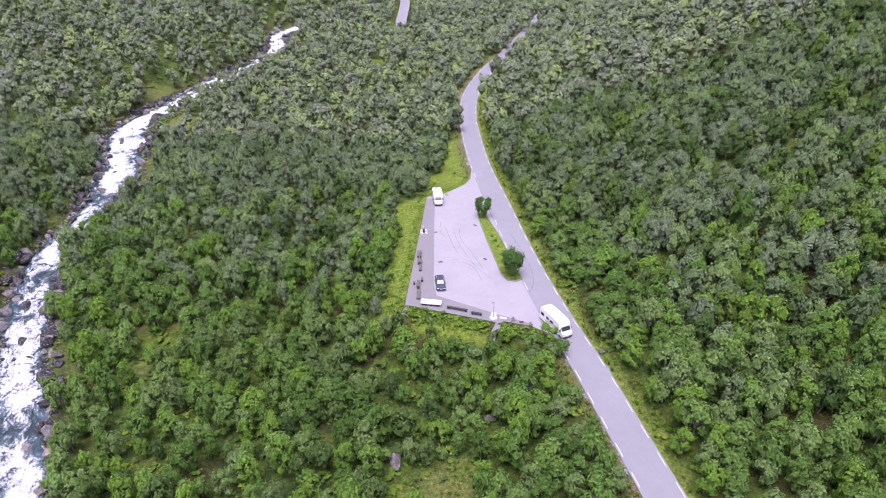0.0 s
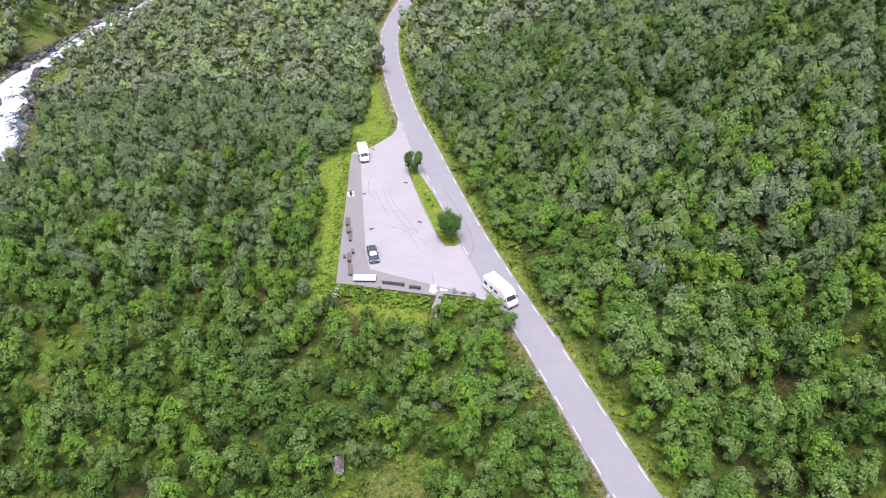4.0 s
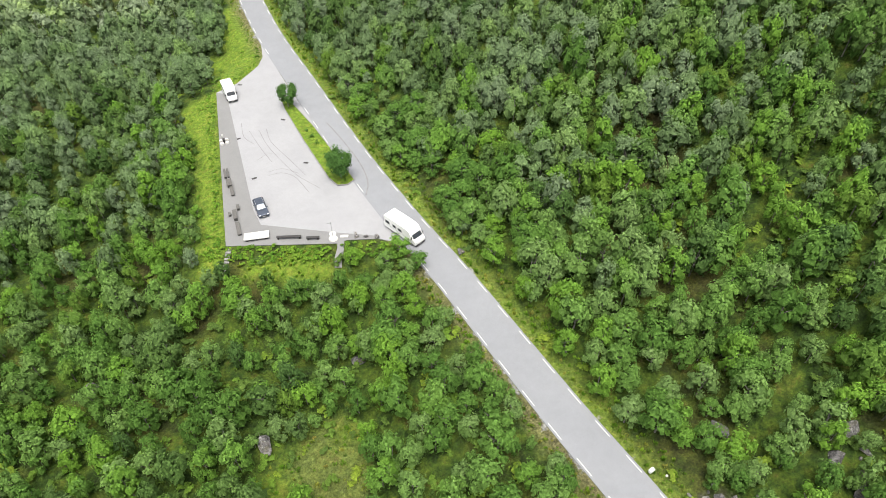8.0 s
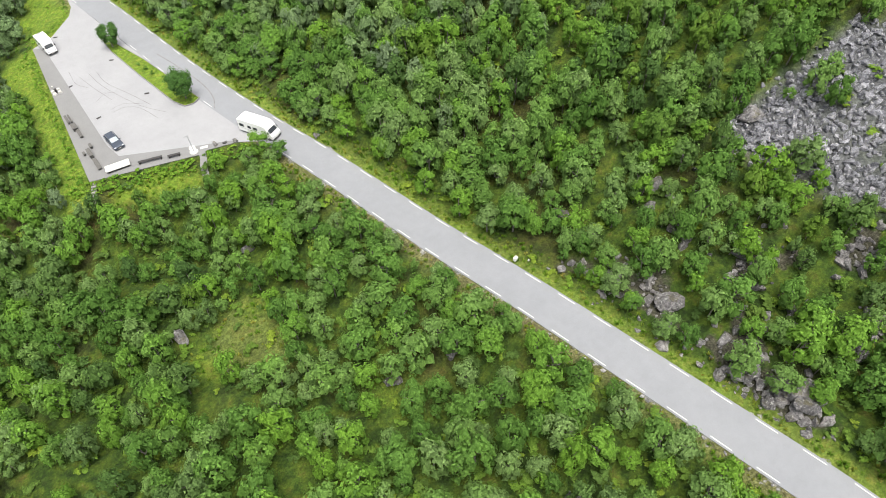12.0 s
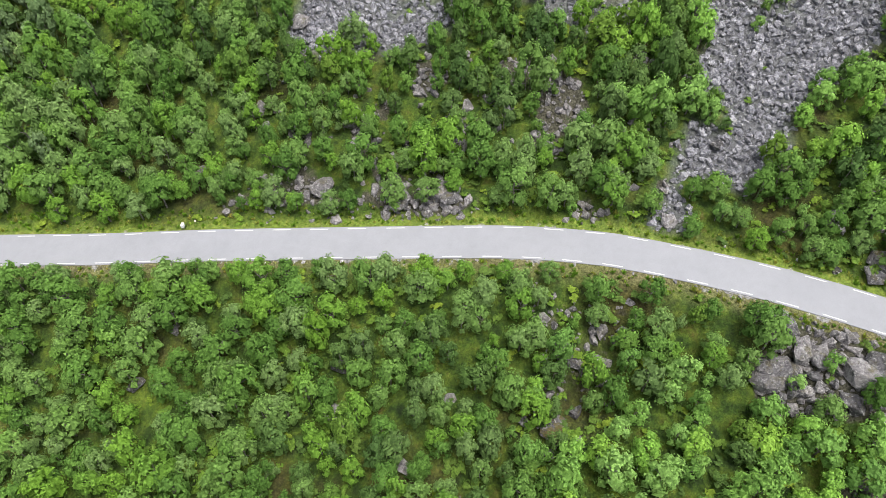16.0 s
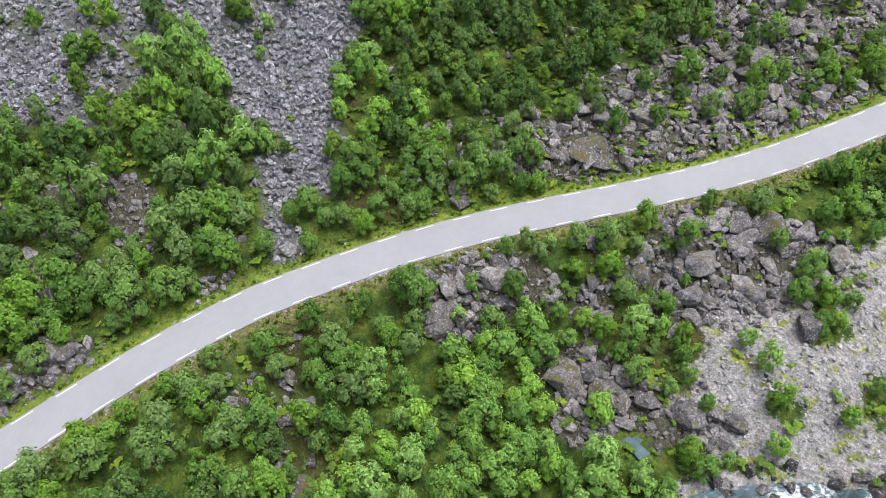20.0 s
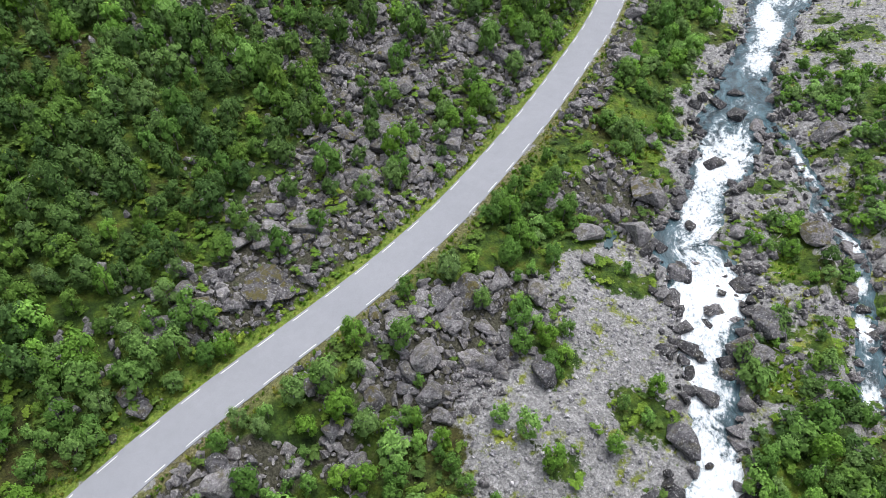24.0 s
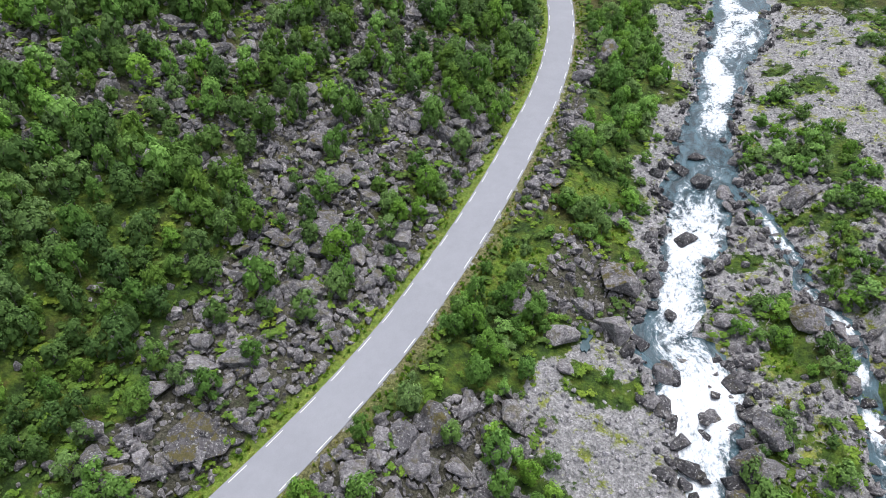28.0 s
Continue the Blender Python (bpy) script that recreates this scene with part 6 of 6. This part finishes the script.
MAT_ROWAN = leaf_material("rowan_leaves", [(0.2, (0.039, 0.094, 0.02)), (0.9, (0.071, 0.149, 0.034))], 2, 0.2)
for x, y, s, seed in ((15.5, 37.4, 2.3, 431), (20.8, 11.2, 2.75, 432)):
    tree = thing("rowan_tree", "small dense dark green tree on the grass island", "tree", Matrix.Translation((x, y, lot_z(x, y) + 0.2)) @ Matrix.Scale(s, 4), "trees on the island")
    cv, cf = crown(seed, 1900, 0.056, PIP, 17)
    cv = cv * (1 + 0.06 * np.sin(cv[:, :1] * 5 + seed) * np.cos(cv[:, 1:2] * 4))
    tv, tf = trunk(seed, 1.9, 0.06, 6, 7)
    new("crown", raw_mesh("crown", cv * np.array([1, 1, 1.1]) + np.array([0, 0, 1.25]), cf, [MAT_ROWAN])).parent = tree
    new("trunk", raw_mesh("trunk", tv, tf, [MAT_BARK], smooth=True)).parent = tree
for x, y, s in ((17.4, 27.5, 0.5), (18.1, 25.2, 0.6), (18.6, 22.8, 0.55), (19.3, 18.5, 0.4)):
    cv, cf = crown(int(440 + y), 160, 0.10, PIP, 5)
    ob = new("shrub", raw_mesh("shrub", cv * 0.9 + np.array([0, 0, 0.5]), cf, [MAT_LEAF]))
    ob.matrix_basis = Matrix.Translation((x, y, lot_z(x, y) + 0.2)) @ Matrix.Scale(s, 4)
    tagged(ob, "thin young shrub on the grass island", "shrub", "shrubs on the island")

# drains and tyre marks on the paving
for x, y, a in ((13.7, 33.2, -0.6), (15.6, 17.7, -0.4), (6.1, 16.2, 0.2), (4.6, 29.5, 0.2), (6.9, 49.5, -0.4)):
    bm = box(0, 0, -0.02, 0.9, 0.42, 0.03)
    for k in range(5):
        box(-0.3 + 0.15 * k, 0, 0.008, 0.06, 0.34, 0.012, bm=bm)
    ob = part("drain_grate", bm, MAT_DRAIN, lot, "dark iron drain grate")
    ob.matrix_basis = ground_pose(x, y, a, 0.10)


def tyre_mark(points, half, parent, lift=0.10):
    c = smooth_curve(points, 0.6)
    v, f = strip(np.column_stack([c, c[:, 0] * 0]), half, lambda x, y: base_z(y), lift, 0.0, 2)
    ob = new("tyre_mark", raw_mesh("tyre_mark", v, f, [MAT_MARK]))
    ob.parent = parent
    ob["label"] = "thin dark curved tyre mark"


tyre_mark([(21.7, 29.2), (23.1, 23.7), (24.4, 17.6), (25.1, 12.5), (25.0, 8.3), (23.9, 5.1)], 0.11, road, 0.106)
for pts in ([(8.7, 31.2), (9.6, 25.6), (11.4, 19.9), (13.6, 14.4), (16.7, 9.6)], [(10.1, 31.1), (10.5, 26.2), (12.9, 19.8), (15.0, 13.9)], [(6.9, 31.4), (8.3, 25.1), (9.7, 20.1)], [(5.7, 34.8), (5.7, 29.8), (7.2, 26.9)],
            [(8.6, 16.1), (10.9, 16.2), (13.1, 14.1), (14.7, 9.1)], [(8.7, 17.2), (11.2, 17.4), (13.9, 15.0)], [(7.1, 21.4), (9.5, 22.8), (10.9, 21.9)]):
    tyre_mark(pts, 0.045, lot)

# white box and stones by the road
box_ob = thing("roadside_box", "white metal cabinet on a short post beside the road", "cabinet", Matrix.Translation((43.9, -55.5, terrain_at(43.9, -55.5))) @ Matrix.Rotation(0.2, 4, 'Z'))
part("post", box(0, 0, -0.2, 0.12, 0.12, 0.6), MAT_STEEL, box_ob)
part("cabinet", box(0, 0, 0.35, 0.6, 0.4, 0.55, 0.04), MAT_WHITE, box_ob)
part("lid", box(0, 0, 0.9, 0.66, 0.46, 0.05, 0.02), MAT_CONCRETE, box_ob)
for x, y in ((45.6, -56.4), (56.8, -125.2), (55.4, -131.5), (54.9, -140.5)):
    bm = tube(0, 0, -0.1, 0.2, 0.45, 10, 0.14)
    ob = part("marker_stone", bm, MAT_CONCRETE, None)
    ob.location = (x, y, terrain_at(x, y))
    tagged(ob, "small white marker stone in the roadside grass", "stone", "marker stones")

# kerb stones along the outer edge of the road
edge_rng = np.random.default_rng(29)
EDGE_STONES = [hull_rock(800 + k, 14, 0.8) for k in range(4)]
EDGE_STONES = [raw_mesh("edge_stone", v, f, [MAT_PALE]) for v, f in EDGE_STONES]
for px, py, a in along(ROAD_LINE[(ROAD_LINE[:, 1] < -66) & (ROAD_LINE[:, 1] > -136)], 2.7):
    if edge_rng.uniform() < 0.82:
        qx, qy = px + math.sin(a) * 3.35, py - math.cos(a) * 3.35
        ob = new("edge_stone", EDGE_STONES[edge_rng.integers(4)])
        r = edge_rng.uniform(0.2, 0.34)
        ob.matrix_basis = Matrix.Translation((qx, qy, terrain_at(qx, qy) + 0.1)) @ Matrix.Rotation(edge_rng.uniform(0, 6.28), 4, 'Z') @ Matrix.Diagonal((r * 1.3, r, r, 1))
        tagged(ob, "pale rough stone at the outer edge of the road", "stone", "stones at the road edge")

# low green plants on the banks round the lot
items = []
x, y = jittered(-12, 27, -13, 76, 0.8, bush_rng)
dd = x - road_x(y)
keep = (off_poly(LOT, x, y) > 0.6) & (off_poly(LOT, x, y) < np.where(y < 0, 4.0, 5.5)) & (dd < -4.5) & (np.hypot(x + 1.4, y + 4) > 1.6) & (np.hypot(x - 16.6, y + 7.5) > 1.6) & (bush_rng.uniform(size=len(x)) < np.where((y < 0) | (off_poly(LOT, x, y) < 2.0), 0.9, 0.16))
for px, py, pz in zip(x[keep], y[keep], terrain(x[keep], y[keep])):
    s = (0.56 if py < 0 else 0.28) + 0.32 * bush_rng.uniform() ** 2
    items.append((BUSHES[bush_rng.integers(6)], rot_z(bush_rng.uniform(0, 6.28)) * s, np.array([px, py, pz]), bush_rng.uniform()))
tagged(new("bank_plants", scatter_mesh("bank_plants", items, [MAT_BUSH])), "dense bright green leafy plants on the bank round the lot", "plants", kind="stuff")

# bleached driftwood on the far bank
drift_rng = np.random.default_rng(23)
for x, y, ln in ((-11.5, -205, 2.4), (-14.5, -203, 3.0), (-12.5, -199, 2.2), (-16.0, -199, 1.8), (-13, -195.5, 2.6), (-9.6, -213, 1.6), (-8.8, -216, 2.0)):
    bm = bmesh.new()
    p = Vector((-ln / 2, 0, 0))
    for k in range(4):
        q = p + Vector((ln / 4, drift_rng.uniform(-.15, .15), drift_rng.uniform(-.05, .1)))
        bmesh.ops.create_cone(bm, cap_ends=True, segments=7, radius1=0.075 - 0.012 * k, radius2=0.063 - 0.012 * k, depth=(q - p).length * 1.05, matrix=Matrix.Translation((p + q) / 2) @ (q - p).to_track_quat('Z', 'Y').to_matrix().to_4x4())
        if k in (1, 2):
            e = q + Vector((0.25, drift_rng.choice([-1, 1]) * 0.5, 0.2))
            bmesh.ops.create_cone(bm, cap_ends=True, segments=5, radius1=0.035, radius2=0.012, depth=(e - q).length, matrix=Matrix.Translation((e + q) / 2) @ (e - q).to_track_quat('Z', 'Y').to_matrix().to_4x4())
        p = q
    ob = part("driftwood", bm, MAT_WOOD_PALE, None)
    ob.matrix_basis = Matrix.Translation((x, y, terrain_at(x, y) + 0.12)) @ Matrix.Rotation(drift_rng.uniform(0, 6.28), 4, 'Z')
    tagged(ob, "bleached dead branch lying on mossy gravel", "branch", "driftwood by the stream")
